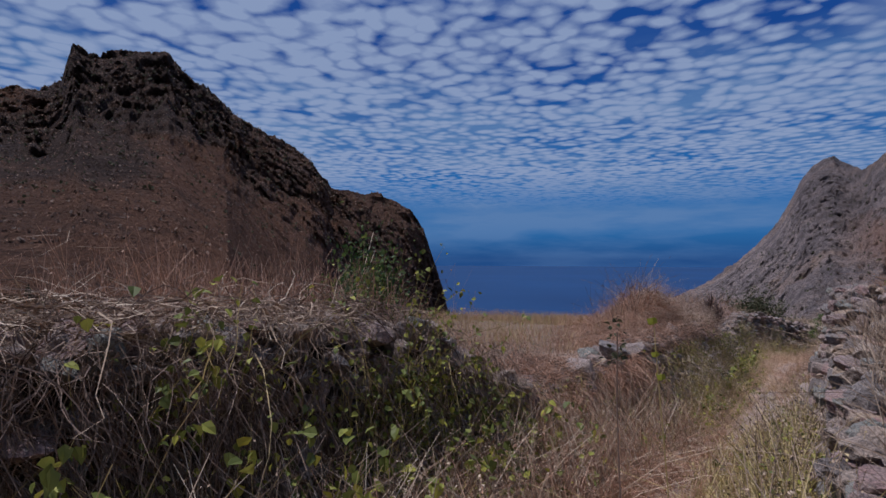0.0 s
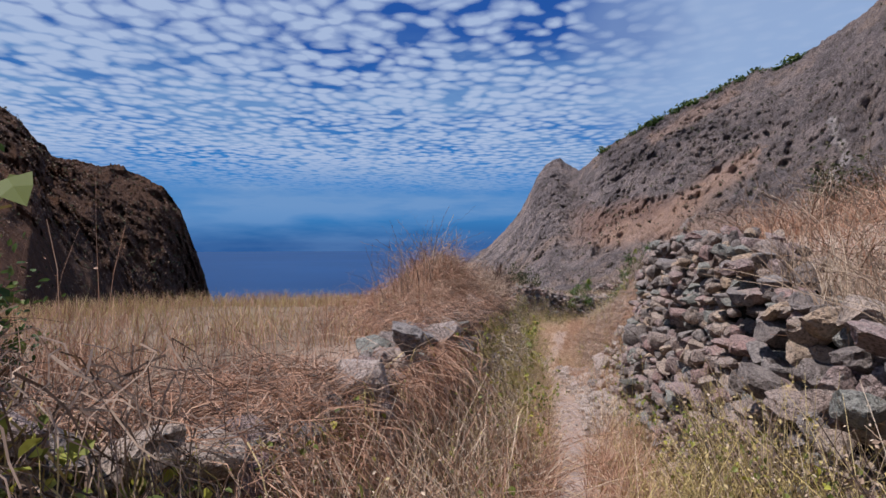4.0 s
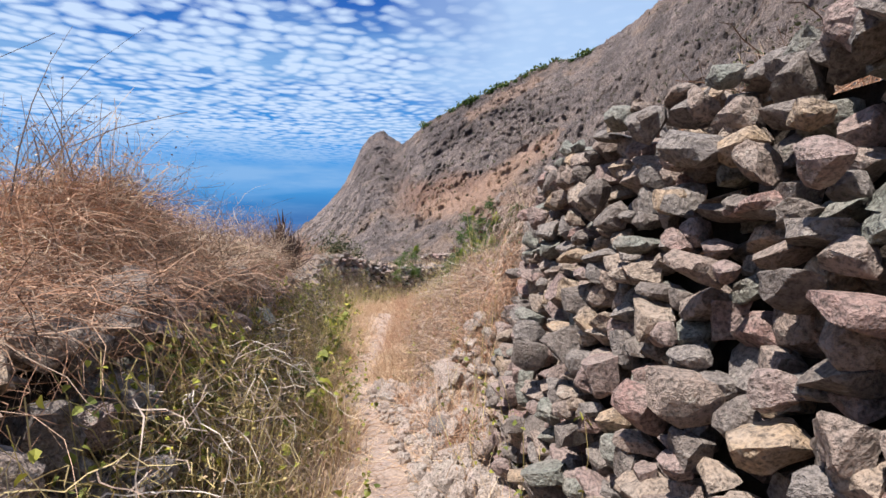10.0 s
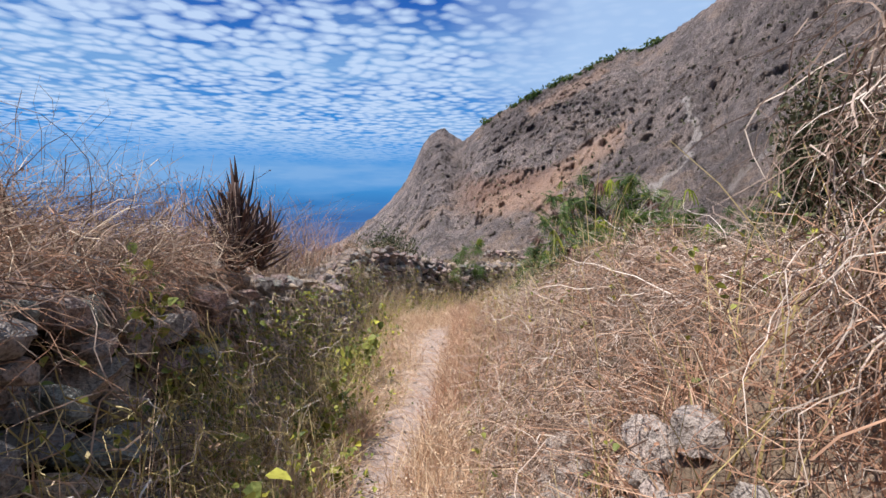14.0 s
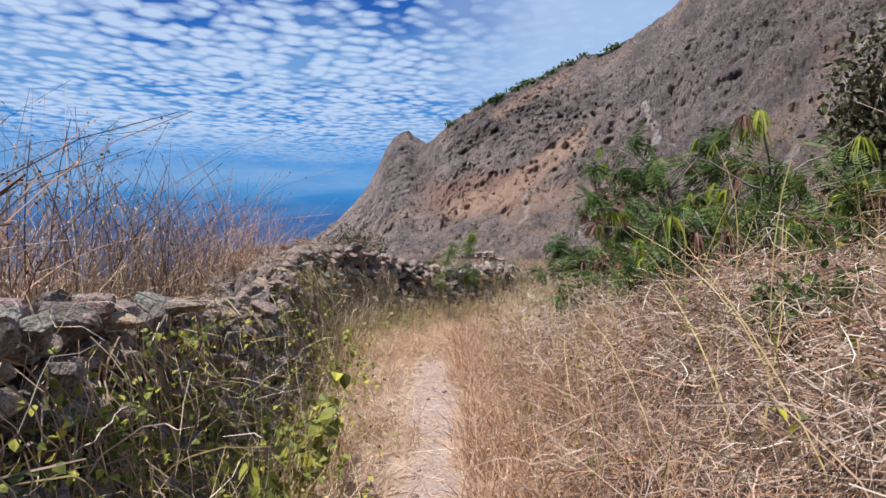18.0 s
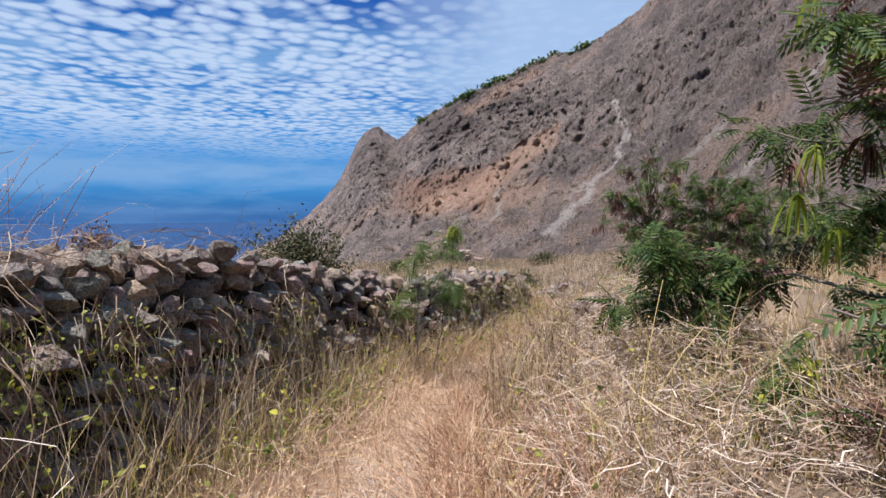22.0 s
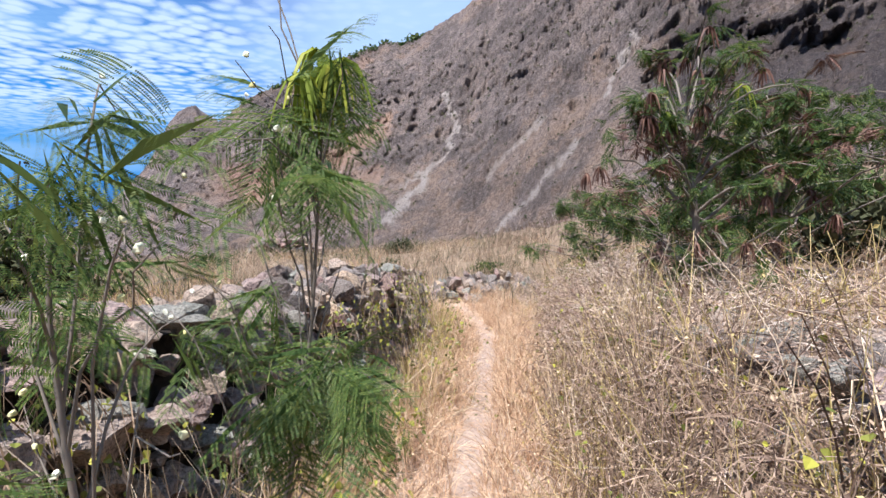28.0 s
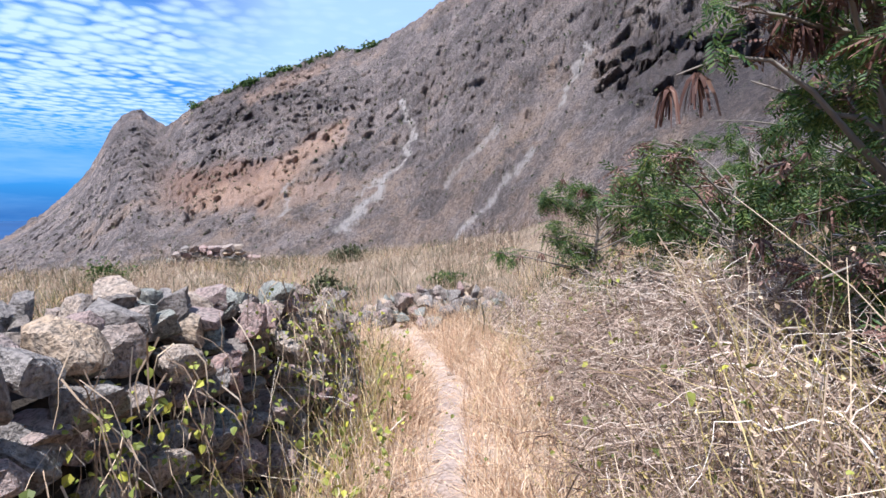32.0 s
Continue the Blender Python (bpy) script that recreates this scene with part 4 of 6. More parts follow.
def blades(name, label, category, pts, height, width, mat, lean=0.25, k=3, lift=0.0, base=None, seeds=0.0):
    """Thin upright blades and stems at (n, 2) points on the ground, some with small dry seed heads, as one patch."""
    n_ = len(pts)
    h = np.asarray(height) * rng.beta(2.2, 1.6, n_) * 1.4
    yaw = rng.uniform(0, 2 * np.pi, n_)
    ln = np.abs(rng.normal(0, lean, n_)) * h
    bend = rng.normal(0, lean * 0.5, (n_, 2)) * h[:, None]
    u = np.linspace(0, 1, k)
    z0 = (land(pts[:, 0], pts[:, 1]) if base is None else base) - 0.02 + lift
    p = np.zeros((n_, k, 3))
    p[:, :, 0] = pts[:, :1] + np.cos(yaw)[:, None] * ln[:, None] * u ** 1.5 + bend[:, :1] * u ** 2.5
    p[:, :, 1] = pts[:, 1:] + np.sin(yaw)[:, None] * ln[:, None] * u ** 1.5 + bend[:, 1:] * u ** 2.5
    p[:, :, 2] = z0[:, None] + h[:, None] * u - 0.35 * ln[:, None] * u ** 2.5
    p = p[clear(p)]
    v, f = ribbons(p, width * rng.uniform(0.6, 1.6, len(p)))
    m = int(len(p) * seeds)
    if m:
        q = rng.integers(0, len(p), m)
        t = rng.beta(2.5, 1.2, m)[:, None] * (k - 1.001)
        lo = t.astype(int)[:, 0]
        at = p[q, lo] + (p[q, lo + 1] - p[q, lo]) * (t - lo[:, None]) + rng.normal(0, 0.006, (m, 3))
        tv = np.array([(0, 0, 0), (0.3, 0.45, 0.12), (0, 1.0, -0.05), (-0.3, 0.5, 0.1)])
        v2, f2 = repeated(tv, np.array([(0, 1, 2, 3)]), at, turns(rng.uniform(0, 6.28, m), rng.normal(0.2, 0.8, m), rng.normal(0, 0.8, m), rng.uniform(0.008, 0.026, m)))
        v, f = np.concatenate([v, v2]), np.concatenate([f, f2 + len(v)])
    return tagged(new(name, mesh_of(name, v, f, mat)), label, category, kind="stuff")


def scatter(n_, x0, x1, y0, y1, keep):
    """About n_ points in a box, kept by a chance from 0 to 1."""
    p = np.stack([rng.uniform(x0, x1, n_), rng.uniform(y0, y1, n_)], -1)
    return p[rng.random(n_) < keep(p[:, 0], p[:, 1])]


def strip(n_, y0, y1, lo, hi, keep=None):
    """Points between two lines along the path."""
    y = rng.uniform(y0, y1, n_)
    a, b = lo(y), hi(y)
    x = a + (b - a) * rng.random(n_)
    p = np.stack([x, y], -1)
    return p if keep is None else p[rng.random(n_) < keep(x, y)]


def clump(x, y, scale=1.1, seed=31):
    return step(-0.35, 0.45, fbm(x * scale, y * scale, 0, 3, seed))


def off_path(x, y, lo=0.11, hi=0.34):
    return step(lo - 0.06 * step(7, 5, y), hi, np.abs(x - path_x(y)) + 0.12 * fbm(x * 2.5, y * 2.5, 0, 2, 5))


# verges between the walls and the footpath
def tuft(x, y):
    """Small dense tufts with bare gaps between them."""
    return step(-0.25, 0.35, fbm(x * 5.5, y * 5.5, 0, 2, 135)) * (0.35 + 0.65 * clump(x, y))


p = strip(88000, 1.0, 34, lambda y: left_foot(y) + 0.08, lambda y: path_x(y) - 0.1, lambda x, y: off_path(x, y) * (0.12 + 0.88 * tuft(x, y)) * step(2.2, 0.5, x - left_x(y)) * (1 - 0.75 * step(16, 19, y) * step(0.6, 0.25, x - left_foot(y))))
near_wall = step(0.75, 0.15, p[:, 0] - left_foot(p[:, 1]))
green = (rng.random(len(p)) < (0.20 * near_wall + 0.12) * step(22, 17, p[:, 1])) & (p[:, 1] > 6)
blades("verge_grass", "tall half-green grass along the wall foot", "grass", p[green], 0.40 + 0.28 * near_wall[green], 0.0048, GREENGRASS, 0.4, 4, seeds=0.8)
early = ~green & (rng.random(len(p)) < step(10.5, 7.0, p[:, 1]) * 0.85)
blades("verge_grass", "dense rust-pink dry weeds beside the footpath", "grass", p[early], 0.58, 0.0048, RUST, 0.5, 4, seeds=0.8)
green = green | early
blades("verge_grass", "dry straw-coloured grass beside the footpath", "grass", p[~green], 0.27 + 0.14 * near_wall[~green], 0.0048, STRAW, 0.55, seeds=0.7)
p = strip(5200, 2.0, 9.0, lambda y: left_foot(y) + 0.1, lambda y: path_x(y) - 0.2)
blades("dry_weeds", "brittle pinkish-brown weed stems below the wall", "weeds", p, 0.72, 0.006, TWIG, 0.55, 5, seeds=3)
p = strip(82000, 0.5, 34, lambda y: path_x(y) + 0.1, lambda y: np.where((y > 3) & (y < 13), bastion_x(y) - 0.03, np.maximum(foot_x(y) + 0.15, path_x(y) + 0.5)), lambda x, y: off_path(x, y, 0.10, 0.36) * (0.12 + 0.88 * tuft(x, y)) * (1 - 0.86 * step(10.5, 11.5, y) * step(15.2, 14.3, y)))
g2 = rng.random(len(p)) < 0.5 * step(11, 8, p[:, 1])
blades("verge_grass", "yellowing grass below the bastion wall", "grass", p[g2], 0.42 + 0.26 * step(9, 6.5, p[g2, 1]), 0.0048, GREENGRASS, 0.4, 4, seeds=0.8)
blades("verge_grass", "dry golden grass on the edge of the path", "grass", p[~g2], 0.34 + 0.27 * step(9, 6.5, p[~g2, 1]), 0.0048, STRAW, 0.5, seeds=0.7)
p = strip(2600, 3.2, 7.6, lambda y: path_x(y) + 0.3, lambda y: bastion_x(y) - 0.1)
blades("dry_weeds", "tall yellowing weeds crowding the first bend of the path", "weeds", p, 0.8, 0.0048, GREENGRASS, 0.5, 6, seeds=6)
# bank and terrace on the right
p = strip(24000, 14.0, 35, lambda y: foot_x(y), lambda y: crest_x(y) + 1.2, lambda x, y: (0.15 + 0.85 * clump(x, y, 1.2, 35)) * (0.45 + 0.55 * step(14.2, 15.4, y)) * (1 - 0.5 * step(25, 27, y)))
up = rng.random(len(p)) < 0.3 * clump(p[:, 0], p[:, 1], 0.9, 71)
blades("bank_grass", "matted dry grass on the bank", "grass", p[~up], 0.32, 0.005, STRAW, 0.7, seeds=0.6)
blades("bank_grass", "upright yellow-green stems on the bank", "grass", p[up], 0.5, 0.005, GREENGRASS, 0.35, 4, seeds=1)
p = scatter(60000, 1.9, 13, 3, 36, lambda x, y: (x > crest_x(y) + 0.2) * (0.12 + 0.88 * clump(x, y, 0.7, 37)) * step(12, 3, x - crest_x(y)))
blades("terrace_grass", "tall dry brush on the terrace above the wall", "grass", p[p[:, 1] < 14], 0.48, 0.006, TWIG, 0.5, 4, seeds=1)
late = p[:, 1] >= 14
olive = late & (rng.random(len(p)) < 0.6 * clump(p[:, 0], p[:, 1], 0.5, 73))
blades("terrace_grass", "dry pale grass on the terrace", "grass", p[late & ~olive], 0.42, 0.006, STRAW, 0.45, seeds=0.5)
blades("terrace_grass", "olive-green grass on the terrace", "grass", p[olive], 0.48, 0.006, GREENGRASS, 0.4, seeds=0.5)
p = np.stack([rng.uniform(1.75, 6.5, 15000), rng.uniform(4, 14, 15000)], -1)
blades("terrace_grass", "dense rust-brown brush behind the bastion", "grass", p, 0.36, 0.006, RUST, 0.55, 4, seeds=0.6)
p = strip(5200, 12.6, 14.8, lambda y: path_x(y) + 0.35, lambda y: np.maximum(foot_x(y) + 0.9, 1.5), lambda x, y: clump(x, y, 2.2, 141))
blades("bank_grass", "thin pinkish straw over the rubble", "grass", p, 0.22, 0.005, RUST, 0.9, seeds=0.8)
# upright reddish straw between the path and the bank
p = strip(15000, 16.5, 24.5, lambda y: path_x(y) + 0.22, lambda y: foot_x(y) + 0.55, lambda x, y: 0.2 + 0.8 * tuft(x, y))
blades("verge_grass", "dense reddish straw standing along the bank", "grass", p, 0.40, 0.0048, RUST, 0.5, 4, seeds=1)
# brown-green weeds in front of the low wall
p = strip(3600, 23.2, 28.0, lambda y: foot_x(y) - 0.1, lambda y: foot_x(y) + 0.68, lambda x, y: 0.25 + 0.75 * clump(x, y, 1.7, 143))
blades("bank_weeds", "brittle brown weeds in front of the low wall", "weeds", p[::2], 0.78, 0.0055, TWIG, 0.35, 6, seeds=5)
blades("bank_weeds", "olive weeds in front of the low wall", "weeds", p[1::4], 0.7, 0.0055, GREENGRASS, 0.35, 6, seeds=5)
blades("bank_weeds", "dark dead weeds in front of the low wall", "weeds", p[3::4], 0.75, 0.006, DARKVINE, 0.4, 6, seeds=5)
# field on the left
p = scatter(120000, -12, 1.5, 0.5, 30, lambda x, y: step(-0.45, -0.8, x - left_x(y)) * (0.3 + 0.7 * clump(x, y, 0.6, 39)) * step(-12.5, -7, x))
mix_ = rng.random(len(p)) < 0.55 * clump(p[:, 0], p[:, 1], 0.4, 49)
blades("field_grass", "rust-coloured dry grass covering the field", "grass", p[~mix_], 0.34 + 0.10 * (p[~mix_, 1] < 9), 0.0055, RUST, 0.35)
blades("field_grass", "olive-yellow grass among the dry field grass", "grass", p[mix_], 0.34, 0.0055, GREENGRASS, 0.35)
p = scatter(60000, -9, 14, 30, 52, lambda x, y: step(0.1, 0.6, np.abs(x - path_x(y)) + (y > 34)) * (0.3 + 0.7 * clump(x, y, 0.5, 41)) * step(-9, -4, x))
mix_ = rng.random(len(p)) < clump(p[:, 0], p[:, 1], 0.35, 47)
blades("meadow_grass", "pale dry grass of the meadow beyond the wall", "grass", p[mix_][::2], 0.34, 0.008, GREENGRASS, 0.4)
blades("meadow_grass", "reddish dry grass of the meadow beyond the wall", "grass", p[mix_][1::2], 0.34, 0.008, RUST, 0.4)
blades("meadow_grass", "brown dry weeds of the meadow beyond the wall", "grass", p[~mix_], 0.42, 0.008, TWIG, 0.45)
p = scatter(34000, -9, 16, 30, 58, lambda x, y: step(0.2, 0.7, np.abs(x - path_x(y)) + (y > 34)) * clump(x, y, 0.8, 48) * step(-9, -4, x))
blades("meadow_grass", "dark olive-brown weeds dotted through the meadow", "grass", p, 0.5, 0.010, SHRUB, 0.45)
# tall rusty stems behind the first wall
p = np.stack([rng.normal(-3.0, 0.75, 2600), rng.normal(4.7, 0.8, 2600)], -1)
p = p[p[:, 0] < -1.7]
blades("tall_dry_weeds", "tall rust-red dry stems standing behind the wall", "weeds", p, 0.95, 0.006, RUST, 0.24, 5, seeds=2)
for cx, cy, hh, nn in ((-1.75, 11.3, 0.95, 110), (-1.9, 13.0, 0.8, 120), (-1.85, 18.4, 1.2, 170), (-1.9, 19.4, 1.1, 150), (-1.6, 17.6, 0.9, 150), (-1.75, 21.3, 1.0, 170), (-1.75, 22.4, 1.1, 170), (-2.3, 20.6, 0.95, 150), (-1.6, 24.2, 0.6, 60), (-2.2, 15.2, 0.8, 150), (-1.5, 18.9, 0.8, 220), (-2.1, 17.4, 1.0, 260), (-1.45, 20.2, 0.7, 200), (-2.6, 18.6, 0.9, 240),
                       (-2.4, 22.0, 0.8, 240), (-1.5, 12.2, 0.6, 200), (-3.2, 20.2, 0.9, 240), (-1.6, 16.9, 0.9, 220), (-1.3, 22.9, 0.45, 160), (-1.9, 21.2, 1.3, 170), (-1.55, 20.8, 1.15, 130), (-2.6, 21.0, 1.2, 160)):
    nn, hh = (int(nn * 0.9), hh) if cy > 15 else (nn, hh)
    p = np.stack([rng.normal(cx, 0.24, nn), rng.normal(cy, 0.32, nn)], -1)
    blades("dry_stalks", "clump of tall dry stalks on the wall top", "weeds", p, hh, 0.0065, RUST if rng.random() < 0.2 else DARKVINE if rng.random() < 0.45 else TWIG, 0.42, 6, seeds=5)


def strands(name, label, start, length, sag, width, mat, k=7, wander=0.5, drift=None, floor_=True, kind="creeper"):
    """Long thin creepers and fallen stems that wander from their start points."""
    n_ = len(start)
    L = np.asarray(length) * rng.uniform(0.5, 1.4, n_)
    head = rng.normal(size=(n_, 3)) * (1, 1, 0.35) + (0 if drift is None else np.asarray(drift))
    head /= np.linalg.norm(head, axis=1, keepdims=True)
    p = np.zeros((n_, k, 3))
    p[:, 0] = start
    for s in range(1, k):
        head = head + rng.normal(size=(n_, 3)) * wander * (1, 1, 0.6) + (0, 0, -sag)
        head /= np.linalg.norm(head, axis=1, keepdims=True)
        q = p[:, s - 1] + head * (L / (k - 1))[:, None]
        if floor_:
            gz_ = land(q[:, 0], q[:, 1]) + 0.015
            q[:, 2] = np.maximum(q[:, 2], gz_)
        p[:, s] = q
    p = p[clear(p)]
    v, f = ribbons(p, width * rng.uniform(0.6, 1.5, len(p)))
    tagged(new(name, mesh_of(name, v, f, mat)), label, kind, kind="stuff")
    return p


def over(p2, hi):
    return np.c_[p2, land(p2[:, 0], p2[:, 1]) + rng.random(len(p2)) * hi]


def heap(cx, cy, sx, sy, n_):
    return np.stack([rng.normal(cx, sx, n_), rng.normal(cy, sy, n_)], -1)


def wall_top(n_, y0, y1, back=0.9):
    y = rng.uniform(y0, y1, n_)
    x = left_x(y) - rng.uniform(-0.05, back, n_)
    return np.c_[x, y, np.maximum(left_top(y), land(x, y)) + rng.uniform(0.0, 0.16, n_)]


strands("straw_heap", "heap of reddish dry straw lying over the wall end", over(heap(-1.28, 11.6, 0.38, 0.75, 4500), 0.20), 0.55, 0.22, 0.0034, RUST, 8, 0.65)
strands("straw_heap", "heap of tan dry straw lying over the wall end", over(heap(-1.25, 11.4, 0.42, 0.8, 3800), 0.20), 0.55, 0.22, 0.0034, TWIG, 8, 0.65)
strands("straw_heap", "matted dry creepers over the wall top", wall_top(4200, 9, 15.8), 0.6, 0.2, 0.0032, RUST, 8, 0.75)
strands("straw_heap", "dark dead creepers over the wall top", wall_top(3000, 9, 15.8), 0.55, 0.2, 0.0032, DARKVINE, 8, 0.75)
strands("straw_heap", "dry creepers and straw on the tumbled wall", wall_top(1800, 6.0, 7.8), 0.55, 0.22, 0.0045, RUST, 8, 0.65)
strands("dry_creeper", "dark dead creepers tangled over the tumbled wall", wall_top(1300, 6.0, 7.8, 1.3) + (0.1, 0, 0.02), 0.6, 0.2, 0.004, DARKVINE, 9, 0.75)
strands("dry_creeper", "dark dead creepers hanging over the tumbled wall", wall_top(1700, 6.2, 9.0, 0.1) + (0.1, 0, -0.15), 0.8, 0.4, 0.0045, RUST, 9, 0.5, (0.4, 0, -0.2))
# extra dark strands blacken this wall in place of deeper shade
strands("dry_creeper", "dark dead creepers massed to darken the first wall", wall_top(3400, -1, 5.6, 0.7), 0.5, 0.25, 0.005, DARKVINE, 8, 0.6)
strands("straw_heap", "dry tan straw lying on the first wall", wall_top(1500, 1.5, 4.2, 0.8), 0.5, 0.2, 0.005, TWIG, 7, 0.6)
# most hang over the near hollow, standing in for its black shade
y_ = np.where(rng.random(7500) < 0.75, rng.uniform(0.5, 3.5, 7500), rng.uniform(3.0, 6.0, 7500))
strands("dry_creeper", "dark dead creepers massed to deepen the shade on the wall", np.c_[left_x(y_) + rng.uniform(0.02, 0.14, 7500), y_, path_z(y_) + rng.uniform(0.3, 1.3, 7500)], 0.5, 0.5, 0.005, DARKVINE, 8, 0.5, (0.2, 0, -0.3))
strands("straw_heap", "dry creepers on the wall top", wall_top(700, 15.8, 25, 0.8), 0.5, 0.2, 0.004, TWIG)
bank = strip(21000, 14.4, 20, lambda y: foot_x(y) + 0.15, lambda y: crest_x(y) + 0.9)
strands("dry_creeper", "tangle of pale dry creepers covering the bank", over(bank[:4500], 0.26), 0.40, 0.15, 0.004, DRYVINE, 9, 0.8)
strands("dry_creeper", "tangle of brown dead creepers covering the bank", over(bank[4500:11500], 0.24), 0.42, 0.15, 0.0042, BROWNVINE, 9, 0.85)
strands("dry_creeper", "thicker looping dry creepers on the bank", over(bank[15000:16300], 0.34), 0.75, 0.14, 0.0048, DRYVINE, 10, 0.75)
strands("dry_creeper", "reddish dead creepers through the tangle on the bank", over(bank[16300:], 0.25), 0.42, 0.15, 0.0042, RUST, 7, 0.9)
bank = strip(14000, 20, 33, lambda y: foot_x(y) + 0.1, lambda y: crest_x(y) + 1.1, lambda x, y: 1 - 0.85 * step(23.6, 24.4, y) * step(27.8, 27.2, y) * step(1.0, 0.6, x - foot_x(y)))
strands("dry_creeper", "bleached dry creepers heaped over the low wall", over(bank, 0.34), 0.50, 0.13, 0.0045, DRYVINE, 10, 0.8)
bank = strip(7000, 23, 33, lambda y: foot_x(y) + 0.3, lambda y: crest_x(y) + 0.9)
strands("dry_creeper", "brown dead creepers under the bleached ones", over(bank, 0.26), 0.5, 0.13, 0.0045, BROWNVINE, 10, 0.8)
p = strip(7000, 21.5, 33, lambda y: foot_x(y) - 0.1, lambda y: crest_x(y) + 0.6, lambda x, y: clump(x, y, 1.0, 91))
blades("bank_weeds", "upright yellow-green weeds among bleached creepers", "weeds", p, 0.42, 0.005, GREENGRASS, 0.45, 4, seeds=2)
strands("dry_creeper", "bleached leafless creepers arching out of the bank", over(strip(420, 20.5, 33, foot_x, lambda y: crest_x(y) + 0.8), 0.3), 1.0, 0.16, 0.0042, TWIG, 12, 0.75, (-0.3, 0, 0.8))
strands("dry_brush", "leafless dry brush above the bastion", over(np.stack([rng.uniform(2.0, 6, 3500), rng.uniform(5, 14, 3500)], -1), 0.3), 0.6, -0.02, 0.006, DARKVINE, 6, 0.5, (0, 0, 0.7))


strands("dead_weeds", "tall tangled brown dead weeds on the bank", over(strip(800, 24.0, 28.0, lambda y: foot_x(y) + 0.1, lambda y: crest_x(y) + 0.3), 0.1), 0.55, 0.02, 0.0032, DARKVINE, 9, 0.5, (0, 0, 1.6), True, "weeds")
strands("dead_weeds", "pale dead weeds standing on the bank", over(strip(900, 16.5, 24.0, lambda y: foot_x(y) + 0.3, lambda y: crest_x(y) + 0.5), 0.1), 0.6, 0.02, 0.0045, TWIG, 8, 0.5, (0, 0, 1.4), True, "weeds")


y_, h_ = rng.triangular(8.5, 11.5, 20.0, 3000), rng.uniform(0.1, 1.05, 3000)
st_ = np.c_[left_x(y_) + wall_lean(y_) * (1 - h_) + rng.uniform(0.05, 0.3, 3000), y_, path_z(y_) + h_]
strands("green_creeper", "pale green creeper stems tangled down the wall", st_[:1500], 0.6, 0.2, 0.004, GREENGRASS, 11, 0.75, (0.2, 0, -0.2))
strands("dry_creeper", "bleached woody creeper stems tangled down the wall", st_[1500:2300], 0.8, 0.12, 0.005, DRYVINE, 13, 0.6, (0.1, 0, 0))
strands("dry_creeper", "dark woody creeper stems tangled down the wall", st_[2300:], 0.8, 0.2, 0.005, DARKVINE, 13, 0.6, (0.1, 0, 0))
y_ = rng.uniform(2, 33, 9000)
strands("straw_litter", "short bits of fallen straw littering the path", np.c_[path_x(y_) + rng.normal(0, 0.3, 9000), y_, path_z(y_) + 0.02], 0.10, 0.3, 0.0035, STRAW, 3, 0.3, None, True, "litter")


y_ = np.concatenate([rng.uniform(8.3, 16.0, 1500), rng.uniform(16.5, 23.0, 1200), rng.uniform(22.3, 27.3, 1500), rng.uniform(27.6, 31.5, 500)])
y_ = y_[rng.random(len(y_)) < 0.25 + 0.75 * clump(y_ * 2.0, y_ * 0 + 7.0, 1.0, 151) - 0.9 * (np.abs(y_ - 12.4) < 0.75)]
st_ = np.c_[left_foot(y_) + rng.uniform(0.08, 0.42, len(y_)), y_, path_z(y_) + 0.02]
VINES = [strands("dry_creeper", "brown twining stems leaning up against the wall", st_[(y_ > 16) & (np.arange(len(y_)) % 3 == 0)], 1.0, 0.02, 0.0046, TWIG, 13, 0.42, (-0.2, 0, 1.5), False),
         strands("dry_creeper", "pale leafless stems leaning up against the wall", st_[np.arange(len(y_)) % 3 == 1], 1.0, 0.02, 0.0042, DRYVINE, 13, 0.45, (-0.2, 0, 1.5), False),
         strands("green_creeper", "yellow-green twining stems leaning up against the wall", st_[(np.arange(len(y_)) % 3 == 2) | (y_ < 16) & (np.arange(len(y_)) % 3 == 0)], 0.9, 0.02, 0.0046, GREENGRASS, 12, 0.42, (-0.15, 0, 1.5), False)]


# creepers hanging down the shaded wall faces, with leaves
def leaf_template(wide=0.8, fold=0.25):
    v = np.array([(0, 0, 0), (-0.5 * wide, 0.28, fold * 0.5), (0.5 * wide, 0.28, fold * 0.5), (-0.34 * wide, 0.68, fold * 0.3), (0.34 * wide, 0.68, fold * 0.3), (0, 1.0, -0.1), (0, 0.35, 0.0)])
    return v, np.array([(0, 6, 1), (0, 2, 6), (1, 6, 3), (2, 4, 6), (3, 6, 5), (6, 4, 5)])


def leaves_at(name, label, places, size, mat, template=None, kind="leaves", parent=None, droop=0.6):
    tv, tf = template or leaf_template()
    ok = clear(places[:, None, :])
    places, size = places[ok], np.broadcast_to(size, len(ok))[ok]
    n_ = len(places)
    s = size * rng.uniform(0.5, 1.35, n_)
    v, f = repeated(tv, tf, places, turns(rng.uniform(0, 6.28, n_), rng.normal(-droop, 0.6, n_), rng.normal(0, 0.6, n_), s))
    ob = new(name, mesh_of(name, v, f, mat))
    if parent is not None:
        ob.parent = parent
        return tagged(ob, label, kind="stuff")
    return tagged(ob, label, kind, kind="stuff")


